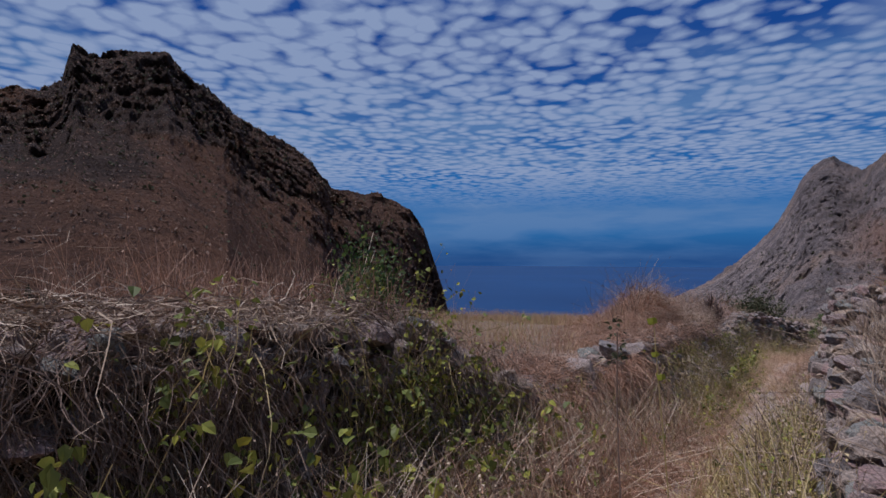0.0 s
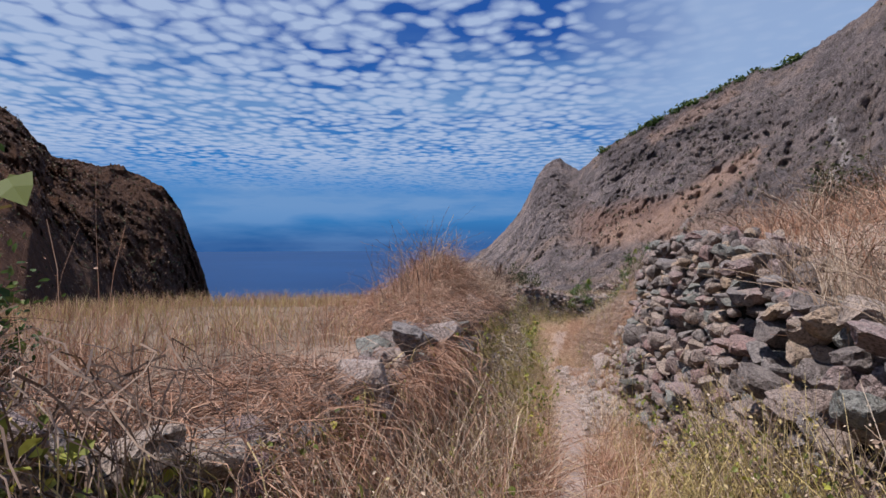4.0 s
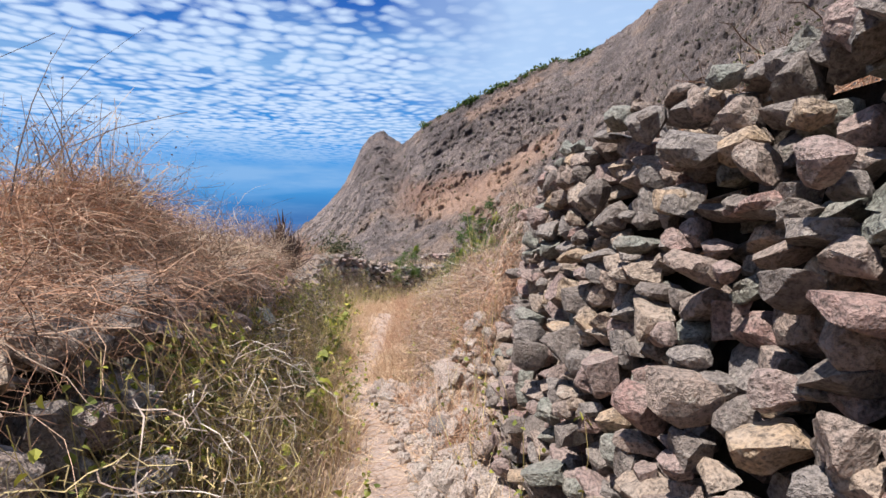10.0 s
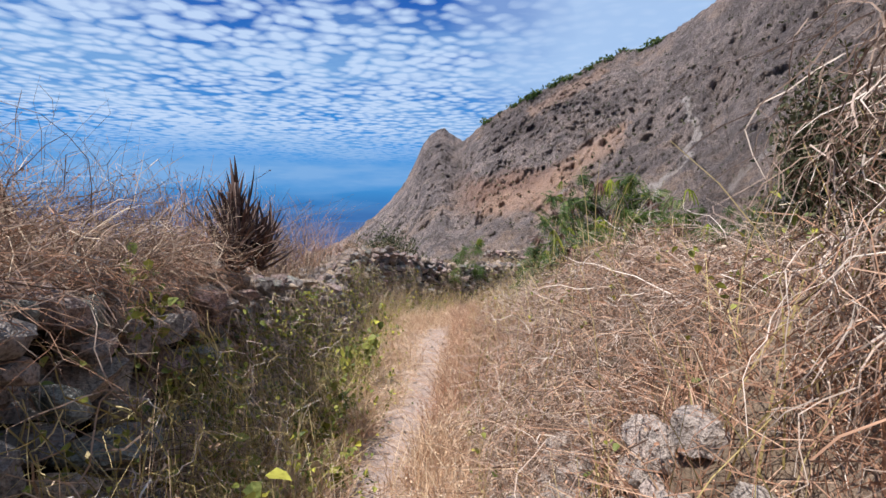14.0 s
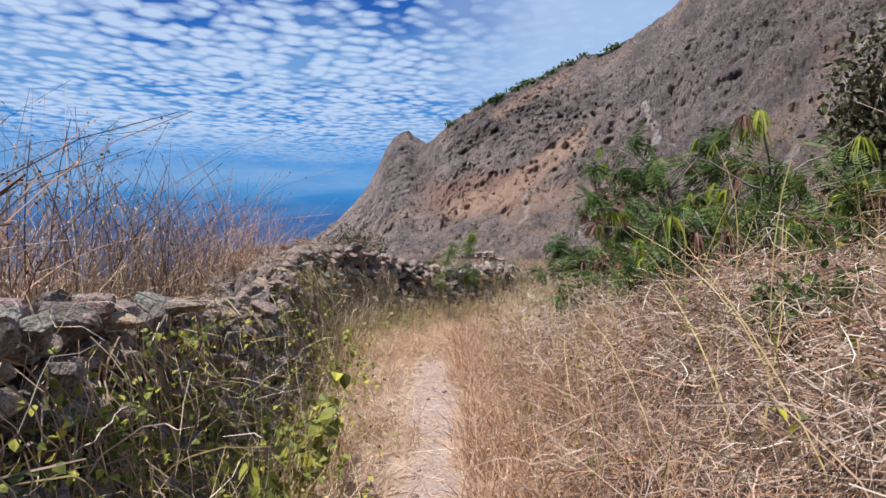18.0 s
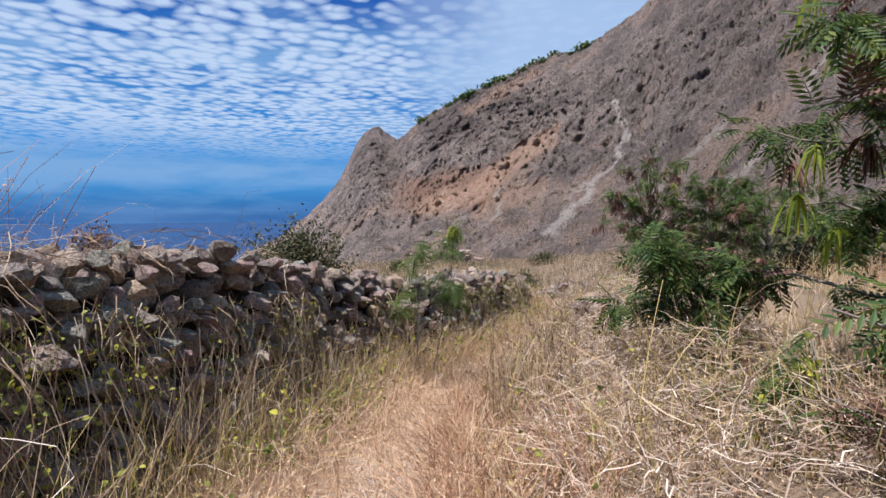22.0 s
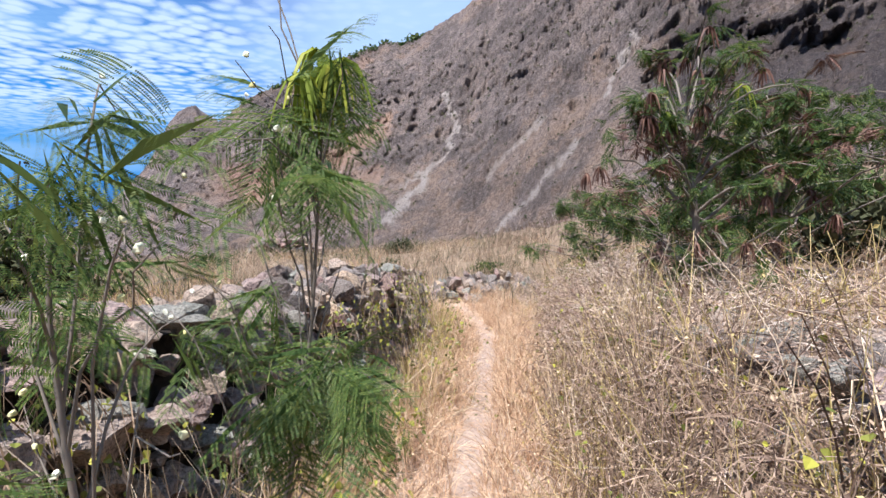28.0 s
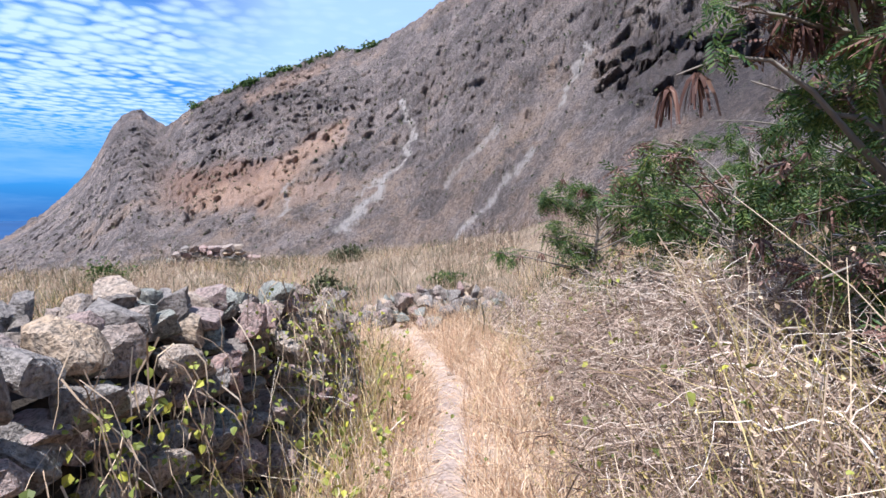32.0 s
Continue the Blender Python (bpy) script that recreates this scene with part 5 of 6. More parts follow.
def hanging(n_, y0, y1, reach, green_share, seed_label, leaf_n, leaf_size=0.05):
    y = rng.uniform(y0, y1, n_)
    keep = clump(y * 1.3, y * 0 + 2.0, 1.0, 51) * 0.8 + 0.2 > rng.random(n_)
    y = y[keep]
    m = len(y)
    x = left_x(y) + rng.uniform(0.02, 0.10, m)
    start = np.c_[x, y, np.minimum(left_top(y), path_z(y) + 1.15) - rng.uniform(-0.12, 0.35, m)]
    p = strands("creeper", "thin creepers hanging over the " + seed_label, start, reach, 0.8, 0.0048, GREENGRASS if y0 < 15 else TWIG, 9, 0.34, (0.30, 0, -0.6))
    if leaf_n:
        at = p[rng.integers(0, len(p), leaf_n), rng.integers(1, 8, leaf_n)] + rng.normal(0, 0.03, (leaf_n, 3))
        leaves_at("creeper_leaves", "small yellow-green creeper leaves on the " + seed_label, at, leaf_size, VINELEAF)


at = np.concatenate([VINES[2][rng.integers(0, len(VINES[2]), 4800), rng.integers(1, 12, 4800)], VINES[0][rng.integers(0, len(VINES[0]), 1600), rng.integers(1, 12, 1600)]])
leaves_at("creeper_leaves", "small olive leaves on the twining stems", at + rng.normal(0, 0.02, at.shape), 0.026, VINELEAF)
hanging(420, 3.2, 6.0, 1.0, 1, "shaded wall", 3000, 0.046)
hanging(1000, 6.0, 10.0, 0.8, 1, "tumbled wall", 1200, 0.04)
hanging(1300, 10.0, 15.5, 0.9, 1, "buried wall", 4200, 0.034)
hanging(1200, 15.5, 21.0, 0.8, 1, "field wall", 4200, 0.036)
hanging(1300, 21.0, 27.5, 0.75, 1, "bending wall", 3000, 0.030)
hanging(500, 27.8, 31.8, 0.6, 1, "capped wall", 1600, 0.028)


def weeds(label, n_, sampler, height, leaf_size, leaf_n, mat=VINELEAF):
    """Leafy upright weeds rooted beside the path."""
    p2 = np.array([sampler() for _ in range(n_)])
    st = np.c_[p2, land(p2[:, 0], p2[:, 1]) - 0.02]
    p = strands("weed_stems", "stems of " + label, st, height, 0.0, 0.006, GREENGRASS, 7, 0.18, (0, 0, 3.0), False, "weeds")
    pick = rng.integers(0, len(p), leaf_n), rng.integers(2, 7, leaf_n)
    leaves_at("weed_leaves", "leaves of " + label, p[pick] + rng.normal(0, 0.02, (leaf_n, 3)), leaf_size, mat)


def climber(label, x, y, z, height, stems, leaf_n, leaf_size):
    """A leafy creeper standing up from the wall top."""
    st = np.c_[rng.normal(x, 0.06, stems), rng.normal(y, 0.12, stems), np.full(stems, z)]
    p = strands("creeper", "stems of " + label, st, height, 0.0, 0.006, GREENGRASS, 8, 0.2, (0, 0, 2.5), False)
    pick = rng.integers(0, len(p), leaf_n), rng.integers(1, 8, leaf_n)
    leaves_at("creeper_leaves", "leaves of " + label, p[pick] + rng.normal(0, 0.03, (leaf_n, 3)), leaf_size, VINELEAF)


climber("a yellow-green creeper rising above the wall", -1.02, 4.5, 1.5, 0.95, 26, 620, 0.036)
climber("a leafy creeper climbing the shaded wall", -0.85, 2.9, 1.2, 1.0, 12, 220, 0.052)
climber("a leafy creeper on the wall end", -0.95, 3.1, 1.9, 0.5, 16, 130, 0.05)
climber("a leafy creeper on the field wall", -0.95, 14.6, 0.75, 0.5, 20, 150, 0.055)


def between(lo, hi, y0, y1):
    def pick():
        y = rng.uniform(y0, y1)
        a, b = float(lo(y)), float(hi(y))
        return (a + (b - a) * rng.random(), y)
    return pick


weeds("yellow-green weeds at the foot of the shaded wall", 150, between(lambda y: left_foot(y) + 0.1, lambda y: left_foot(y) + 0.75, 1.5, 6.5), 0.8, 0.065, 1500)
weeds("yellow-green weeds below the wall", 260, between(lambda y: left_foot(y) + 0.1, lambda y: left_foot(y) + 0.7, 7, 21), 0.6, 0.045, 2600)
weeds("thin green weeds below the bastion", 170, between(lambda y: bastion_x(y) - 0.45, lambda y: bastion_x(y) - 0.05, 4, 13), 0.7, 0.035, 900)
weeds("scattered yellow weeds on the bank", 220, between(lambda y: foot_x(y), lambda y: crest_x(y) + 0.4, 14, 33), 0.45, 0.034, 1700)
weeds("weeds along the last wall", 150, between(lambda y: left_foot(y) + 0.1, lambda y: left_foot(y) + 0.6, 22, 32), 0.5, 0.045, 1000)


# ---- feather-leaved trees ----
def feather_template(pairs=7, leaflets=12):
    """A twice-feathered leaf one metre long: side stalks in pairs, each with fine leaflets or, far off, as one narrow blade."""
    v, f = [], []
    for k in range(pairs):
        y = 0.16 + 0.84 * k / (pairs - 1)
        for s in (-1, 1):
            long = 0.40 * (1 - 0.4 * abs(k / (pairs - 1) - 0.4))
            d = np.array([s * 0.74, 0.50, -0.30])
            nrm = np.array([-d[1], d[0], 0.0])
            root = np.array([0, y, -0.25 * y * y])
            if not leaflets:
                i0 = len(v)
                v += [root, root + d * long * 0.5 - nrm * 0.05 + (0, 0, 0.01), root + d * long, root + d * long * 0.5 + nrm * 0.05 + (0, 0, 0.01)]
                f += [(i0, i0 + 1, i0 + 2), (i0, i0 + 2, i0 + 3)]
                continue
            for q in range(leaflets):
                c = root + d * long * (0.08 + 0.92 * q / (leaflets - 1)) + (0, 0, -0.08 * (q / leaflets) ** 2)
                for side in (-1, 1):
                    i0 = len(v)
                    tip = c + nrm * side * 0.052 + d * 0.034
                    w_ = d * long * 0.46 / leaflets
                    v += [c, c + nrm * side * 0.03 + w_ + d * 0.014, tip, c + nrm * side * 0.03 - w_ + d * 0.014]
                    f += [(i0, i0 + 1, i0 + 2), (i0, i0 + 2, i0 + 3)]
    i0 = len(v)
    v += [np.array([-0.008, 0, 0]), np.array([0.008, 0, 0]), np.array([0.0, 0.5, -0.06]), np.array([0.0, 1, -0.25])]
    f += [(i0, i0 + 1, i0 + 2), (i0, i0 + 2, i0 + 3)]
    return np.array(v), np.array(f)


FEATHER_NEAR, FEATHER_MID, FEATHER_FAR = feather_template(6, 20), feather_template(7, 0), feather_template(5, 0)


def pod_cluster(parent, place, n_, length, mat, label, wide=0.022):
    k = 4
    p = np.zeros((n_, k, 3))
    yaw, out = rng.uniform(0, 6.28, n_), rng.uniform(0.15, 0.6, n_)
    u = np.linspace(0, 1, k)
    L = length * rng.uniform(0.6, 1.2, n_)
    p[:, :, 0] = np.cos(yaw)[:, None] * out[:, None] * L[:, None] * u ** 0.7
    p[:, :, 1] = np.sin(yaw)[:, None] * out[:, None] * L[:, None] * u ** 0.7
    p[:, :, 2] = 0.15 * L[:, None] * np.sin(u * 2.2) - L[:, None] * u ** 1.3
    v, f = ribbons(p + np.asarray(place), np.full(n_, wide))
    tagged(part_of("pod", v, f, mat, parent, label), label, kind="stuff")


def feather_tree(name, label, base, height, spread, limbs, leaves, leaf_len, green_pods, brown_pods, seed, lean=(0, 0), near=True, blooms=0, group="", low=0.22, tuft=0, stem=0.72, thick=1.0, leafmat=FEATHER, withered=0.0, high=1.0):
    """A slender open tree: trunk, arching limbs, drooping twice-feathered leaves, hanging pods."""
    r = np.random.default_rng(seed)
    root = tagged(new(name), label, "tree", group)
    root.location = base
    k = 8
    u = np.linspace(0, 1, k)
    trunk = np.stack([lean[0] * u ** 1.4 + 0.05 * np.sin(u * 5 + seed), lean[1] * u ** 1.4 + 0.05 * np.cos(u * 4 + seed), u * height * stem - 0.05], -1)
    rad = (0.011 + 0.014 * height * (1 - u) ** 0.8) * thick
    v, f = tubes(trunk[None], rad[None], 7)
    part_of("trunk", v, f, BARK, root, "", True)
    spots = []
    for q in range(limbs):
        t0 = r.uniform(low, high)
        s = np.array([np.interp(t0, u, trunk[:, c]) for c in range(3)])
        ang = q * 2.4 + r.normal(0, 0.4)
        reach = spread * r.uniform(0.55, 1.1) * (1.15 - 0.5 * t0)
        up = height * r.uniform(0.10, 0.34)
        if near == 2 and base[0] + s[0] + np.cos(ang) * reach > float(path_x(base[1] + s[1] + np.sin(ang) * reach)) - 0.1:
            ang = math.pi - ang  # kept clear of the trodden way
        w_ = np.linspace(0, 1, 6)
        limb = np.stack([s[0] + np.cos(ang) * reach * w_, s[1] + np.sin(ang) * reach * w_, s[2] + up * np.sin(w_ * 1.75) + 0.04 * np.sin(w_ * 6 + q)], -1) + r.normal(0, 0.02, (6, 3)) * w_[:, None]
        v, f = tubes(limb[None], ((0.004 + 0.007 * height * (1 - w_) * (1 - 0.5 * t0)) * thick)[None], 5)
        part_of("limb", v, f, BARK, root, "", True)
        spots.append(limb)
    spots = np.array(spots)
    # leaves stand in sprays about the limbs, most of them towards the tips
    sprays = max(leaves // 9, 6)
    sel, at = r.integers(0, limbs, sprays), np.clip(r.beta(2.4, 1.0, sprays) * 5, 0, 4.999)
    lo = at.astype(int)
    heart = spots[sel, lo] + (spots[sel, lo + 1] - spots[sel, lo]) * (at - lo)[:, None] + r.normal(0, 0.05, (sprays, 3)) * (1, 1, 0.6)
    which = r.integers(0, sprays, leaves)
    place = heart[which] + r.normal(0, 0.022, (leaves, 3))
    s = leaf_len * r.uniform(0.6, 1.3, leaves)
    yaw = r.uniform(0, 6.28, sprays)[which] + r.normal(0, 1.1, leaves)
    turned = turns(yaw, r.normal(-0.35, 0.55, leaves), r.normal(0, 0.4, leaves), s)
    tv, tf = FEATHER_NEAR if near == 2 else FEATHER_MID if near else FEATHER_FAR
    dead = (r.random(sprays) < withered)[which]
    if near == 2:
        end = place + turned @ (0, 1, -0.25) + base
        clear = np.maximum(end[:, 0], place[:, 0] + base[0]) < path_x(end[:, 1]) - 0.02
        place, turned, dead = place[clear], turned[clear], dead[clear]
    v, f = repeated(tv, tf, place[~dead], turned[~dead])
    crown = part_of("crown", v, f, leafmat, root, "drooping green feathery leaves")
    if dead.any():
        v, f = repeated(tv, tf, place[dead], turned[dead])
        part_of("dead_leaves", v, f, POD, root, "withered brown leaves")
    for _ in range(green_pods):
        pod_cluster(crown, spots[r.integers(limbs), r.integers(3, 6)] + r.normal(0, 0.05, 3), 14, 0.22, LIME, "hanging yellow-green seed pods")
    for _ in range(brown_pods):
        pod_cluster(crown, spots[r.integers(limbs), r.integers(2, 6)] + r.normal(0, 0.06, 3), 18, 0.17, POD, "hanging dry brown seed pods")
    for q in range(tuft):
        pod_cluster(crown, trunk[-1] + (r.normal(0, 0.028), r.normal(0, 0.028), 0.018 * q + 0.03), 22, 0.13, LIME, "drooping lime-green young leaves", 0.013)
    if blooms:
        tv, tf = STONES[0]
        pl = spots[r.integers(0, limbs, blooms), r.integers(3, 6, blooms)] + r.normal(0, 0.012, (blooms, 3)) + (0, 0, 0.015)
        v, f = repeated(tv, tf, pl, turns(r.uniform(0, 6, blooms), 0, 0, r.uniform(0.009, 0.016, blooms)))
        part_of("blossom", v, f, BLOOM, crown, "small round pale yellow blossoms")
    return root


def on(x, y, dz=0.0):
    return (x, y, float(land(x, y)) + dz)


SAP = (1.22, 26.0)
feather_tree("sapling", "slender green sapling with feathery leaves growing out of the wall", on(*SAP), 0.72 - on(*SAP)[2], 0.34, 24, 150, 0.18, 0, 0, 5, (0.25, -0.06), 2, 26, "", 0.4, 6, 1.0, 0.24, YOUNG, 0.0, 0.97)
feather_tree("sapling", "thin leaning sapling with feathery fronds and pale blossoms", on(0.9, 25.66), 0.6 - on(0.9, 25.66)[2], 0.36, 14, 60, 0.22, 0, 0, 6, (0.1, 0.02), 2, 30, "", 0.35, 0, 0.95, 0.3, YOUNG, 0.0, 0.9)
BANK, TERRACE = "trees on the bank", "trees on the terrace"
feather_tree("tree", "small feathery tree with hanging green pods on the bank", on(2.85, 19.25), 1.55, 1.05, 28, 640, 0.18, 34, 9, 11, (0.1, -0.1), 1, 0, BANK, 0.1, 0, 0.72, 1.0, YOUNG, 0.12)
feather_tree("tree", "low feathery bush with dry pods at the foot of the tree", on(2.2, 18.7), 0.95, 0.75, 20, 520, 0.15, 14, 6, 18, (0.1, 0), 1, 0, BANK, 0.05, withered=0.12)
feather_tree("tree", "low dark feathery bush sprawling at the edge of the bank", on(2.3, 20.4), 0.7, 0.75, 24, 720, 0.13, 3, 4, 27, (0.1, 0), 1, 0, BANK, 0.05, withered=0.15)
feather_tree("tree", "low feathery bush among dead creepers", on(2.6, 20.3), 1.1, 0.95, 26, 1000, 0.15, 6, 9, 28, (0.1, 0), 1, 0, BANK, 0.05, withered=0.15)
feather_tree("tree", "low green feathery bush under dead creepers", on(2.65, 21.75), 0.5, 0.55, 18, 300, 0.15, 2, 2, 30, (0, 0), 1, 0, BANK, 0.05, withered=0.1)
feather_tree("tree", "leaning feathery tree with lime-green young leaves", on(3.5, 21.3), 2.15, 1.35, 36, 1500, 0.17, 26, 14, 12, (-0.2, 0.1), 1, 0, BANK, 0.1, withered=0.12)
feather_tree("tree", "sprawling feathery bush at the edge of the bank", on(2.75, 22.8), 1.0, 0.7, 18, 480, 0.18, 0, 8, 13, (-0.1, 0.1), 1, 0, BANK, 0.1, withered=0.1)
feather_tree("tree", "open feathery tree with clusters of dry brown pods", on(5.2, 27.9), 2.4, 0.95, 34, 1150, 0.13, 2, 30, 14, (-0.1, 0.05), 1, 0, TERRACE, 0.38, withered=0.16)
feather_tree("tree", "low dark tangled bush under the tree", on(5.1, 27.5), 0.95, 0.8, 26, 620, 0.13, 0, 6, 29, (0, 0), 1, 0, TERRACE, 0.05, withered=0.3)
feather_tree("tree", "tangled dark feathery tree with bare crooked limbs", on(6.3, 27.9), 2.1, 1.1, 40, 1700, 0.14, 0, 14, 26, (0, 0), 1, 0, TERRACE, 0.4, withered=0.2)
feather_tree("tree", "dark green feathery tree behind the terrace wall", on(8.2, 28.9), 2.1, 1.5, 34, 1500, 0.17, 0, 8, 15, (0, 0.2), 0, 0, TERRACE, 0.1, withered=0.1)
feather_tree("tree", "low spreading feathery tree with dry pods", on(8.5, 32.7), 1.8, 1.6, 38, 1900, 0.18, 1, 22, 16, (0, 0), 0, 0, TERRACE, 0.1, withered=0.12)
feather_tree("tree", "dense dark green feathery tree with brown pods", on(6.6, 29.4), 1.5, 1.3, 30, 1300, 0.16, 0, 8, 21, (0, 0), 0, 0, TERRACE, 0.1, withered=0.15)
feather_tree("tree", "tall feathery tree at the back of the terrace", on(11.5, 28.5), 2.9, 1.8, 28, 800, 0.2, 0, 5, 22, (0, 0), 0, 0, TERRACE)
feather_tree("tree", "broad feathery tree at the back of the terrace", on(12.5, 32.5), 2.6, 2.0, 28, 800, 0.2, 0, 3, 23, (0, 0), 0, 0, TERRACE)
feather_tree("tree", "rounded green feathery tree on the terrace", on(10.2, 31.4), 1.9, 1.5, 30, 900, 0.16, 0, 4, 17, (0, 0), 0, 0, TERRACE)


# ---- shrubs ----
def shrub(name, label, place, size, count, leaf, mat, seed, twigs=60, group=""):
    """A rounded shrub: twigs from the root and a loose, gappy shell of small leaves."""
    r = np.random.default_rng(seed)
    root = tagged(new(name), label, "shrub", group)
    root.location = place
    d = r.normal(size=(twigs, 3))
    d[:, 2] = np.abs(d[:, 2]) + 0.2
    d /= np.linalg.norm(d, axis=1, keepdims=True)
    reach = (0.62 + 0.38 * fbm(d[:, 0] * 2, d[:, 1] * 2, d[:, 2] * 2 + seed, 2, seed)) * r.uniform(0.7, 1.05, twigs)
    tip = d * reach[:, None] * size
    u = np.linspace(0, 1, 5)[None, :, None]
    p = tip[:, None] * u + r.normal(0, 0.03, (twigs, 5, 3)) * u * np.max(size)
    v, f = ribbons(p, np.full(twigs, 0.012 * np.max(size) + 0.006))
    tagged(part_of("brushwood", v, f, TWIG, root), "grey leafless twigs", kind="stuff")
    pick, at = r.integers(0, twigs, count), r.uniform(0.45, 1.0, count)
    c = tip[pick] * at[:, None] + r.normal(0, 0.085, (count, 3)) * size
    c[:, 2] = np.maximum(c[:, 2], 0.03)
    tv, tf = leaf_template(0.55, 0.1)
    v, f = repeated(tv, tf, c, turns(r.uniform(0, 6.28, count), r.normal(0, 0.9, count), r.normal(0, 0.8, count), leaf * r.uniform(0.5, 1.4, count)))
    part_of("foliage", v, f, mat, root)
    return root


shrub("shrub", "green flowering shrub behind the wall", on(-3.3, 6.6), (1.4, 1.2, 2.0), 6000, 0.06, FEATHER, 1, 90)
shrub("shrub", "olive weedy shrub on the terrace", on(-3.4, 2.6), (0.9, 0.8, 0.7), 1800, 0.07, SHRUB, 2)
shrub("shrub", "dark grey-green rounded shrub in the meadow", on(-2.4, 38.6), (2.6, 2.2, 3.6), 12000, 0.13, SHRUB, 3, 120)
shrub("shrub", "small grey shrub beyond the stone heap", on(5.6, 37.4), (0.8, 0.7, 0.95), 1500, 0.09, SHRUB, 4)
shrub("shrub", "low green shrub at the edge of the meadow", on(8.6, 37.5), (0.8, 0.7, 0.7), 1500, 0.08, FEATHER, 5)
shrub("shrub", "small grey shrub in the dry meadow", on(9.2, 46.0), (1.3, 1.2, 1.1), 1800, 0.12, SHRUB, 6)
shrub("shrub", "low green shrub by the ruined terrace", on(1.6, 44.0), (1.0, 0.9, 0.8), 1300, 0.10, FEATHER, 7)
shrub("shrub", "dark green shrub on the slope above the bastion", on(7.2, 13.5), (1.9, 1.6, 0.9), 3600, 0.09, SHRUB, 8, 90)
shrub("shrub", "bright green shrub at the foot of the bank", on(1.9, 17.4), (0.45, 0.5, 0.5), 900, 0.05, FEATHER, 9)
shrub("shrub", "dry brown shrub standing on the wall", (-1.55, 23.6, float(left_top(23.6)) - 0.05), (0.28, 0.28, 0.5), 260, 0.035, POD, 10, 70)
shrub("shrub", "tall dark thicket at the foot of the slope", on(10.1, 24.7), (2.4, 2.2, 6.6), 22000, 0.15, SHRUB, 31, 200)
shrub("shrub", "tall dark thicket climbing the slope", on(12.6, 24.2), (3.0, 2.6, 8.5), 16000, 0.18, SHRUB, 32, 180)
shrub("shrub", "sprawling green shrub under the trees", on(7.0, 30.2), (1.5, 1.2, 0.8), 3200, 0.06, SHRUB, 11, 90)

r_ = np.random.default_rng(77)
for q in range(30):
    bx, by = (r_.uniform(15, 24), r_.uniform(20, 42)) if q < 16 else (r_.uniform(8.5, 15), r_.uniform(24, 33))
    s_ = r_.uniform(0.9, 1.7)
    shrub("shrub", "dark green shrub on the spur above the terrace", on(bx, by), (s_ * 1.3, s_ * 1.2, s_), 1300, 0.16, SHRUB if q % 3 else FEATHER, 200 + q, 50, "shrubs on the spur")
p = scatter(22000, 9, 30, 14, 46, lambda x, y: clump(x, y, 0.4, 81))
blades("spur_grass", "coarse dry grass on the spur", "grass", p, 0.6, 0.014, DARKVINE, 0.4)

strands("straw_heap", "high tangled heap of dead creepers behind the wall", over(heap(-1.75, 12.4, 0.6, 0.9, 3500), 0.25), 0.6, 0.15, 0.0042, RUST, 8, 0.75)
p = scatter(900, -4, 13, 34, 58, lambda x, y: clump(x, y, 0.6, 53))
strands("dry_brush", "grey leafless brush in the meadow", over(p, 0.1), 0.9, 0.0, 0.012, TWIG, 6, 0.45, (0, 0, 1.2))
y_ = rng.uniform(2.5, 9.5, 5200)
p = np.stack([path_x(y_) + rng.choice([-1, 1], 5200) * rng.uniform(0.09, 0.5, 5200), y_], -1)
blades("dry_weeds", "dry pinkish weeds leaning over the path", "weeds", p, 0.5, 0.0045, RUST, 0.5, 4)
p = strip(26000, 2, 34, lambda y: np.maximum(left_foot(y) + 0.1, path_x(y) - 1.2), lambda y: np.minimum(foot_x(y) + 0.2, path_x(y) + 1.3), lambda x, y: off_path(x, y, 0.12, 0.3))
strands("straw_litter", "bright flattened straw lying on the verges", over(p, 0.06), 0.22, 0.25, 0.0045, STRAW, 4, 0.45, None, True, "litter")
y_ = rng.uniform(21.5, 33.0, 8500)
p = np.stack([path_x(y_) + rng.choice([-1, 1], 8500) * (0.12 * step(26, 28, y_) + np.abs(rng.normal(0, 0.22, 8500))), y_], -1)
blades("path_grass", "thin dry grass growing over the path", "grass", p, 0.2, 0.004, STRAW, 0.6)
p = strip(2400, 13.5, 20, lambda y: foot_x(y) + 0.15, lambda y: crest_x(y) + 0.9, lambda x, y: clump(x, y, 1.6, 95))
strands("dead_weeds", "dark dead stems through the pale tangle on the bank", over(p, 0.2), 0.5, 0.1, 0.0045, DARKVINE, 8, 0.7, (0, 0, 0.4), True, "weeds")
p = strip(700, 13.5, 22, lambda y: foot_x(y) + 0.05, lambda y: crest_x(y) + 0.4, lambda x, y: clump(x, y, 1.2, 97))
blades("bank_weeds", "tall yellow-green stems rising from the bank", "weeds", p, 0.85, 0.006, GREENGRASS, 0.35, 6)
p = strip(1000, 20.5, 27.5, lambda y: left_foot(y) + 0.08, lambda y: left_foot(y) + 0.4)
blades("dry_weeds", "tall brittle weed stems standing against the field wall", "weeds", p, 0.8, 0.0045, TWIG, 0.25, 5)
p = strip(1500, 20.5, 31.5, lambda y: left_foot(y) + 0.1, lambda y: left_foot(y) + 0.45)
blades("green_weeds", "yellow-green weed stems along the field wall", "weeds", p, 0.65, 0.0045, GREENGRASS, 0.3, 5)
p = strip(2200, 8.6, 16.2, lambda y: left_foot(y) + 0.06, lambda y: left_foot(y) + 0.36, lambda x, y: clump(x, y, 2.0, 171) * (np.abs(y - 12.4) > 0.8))
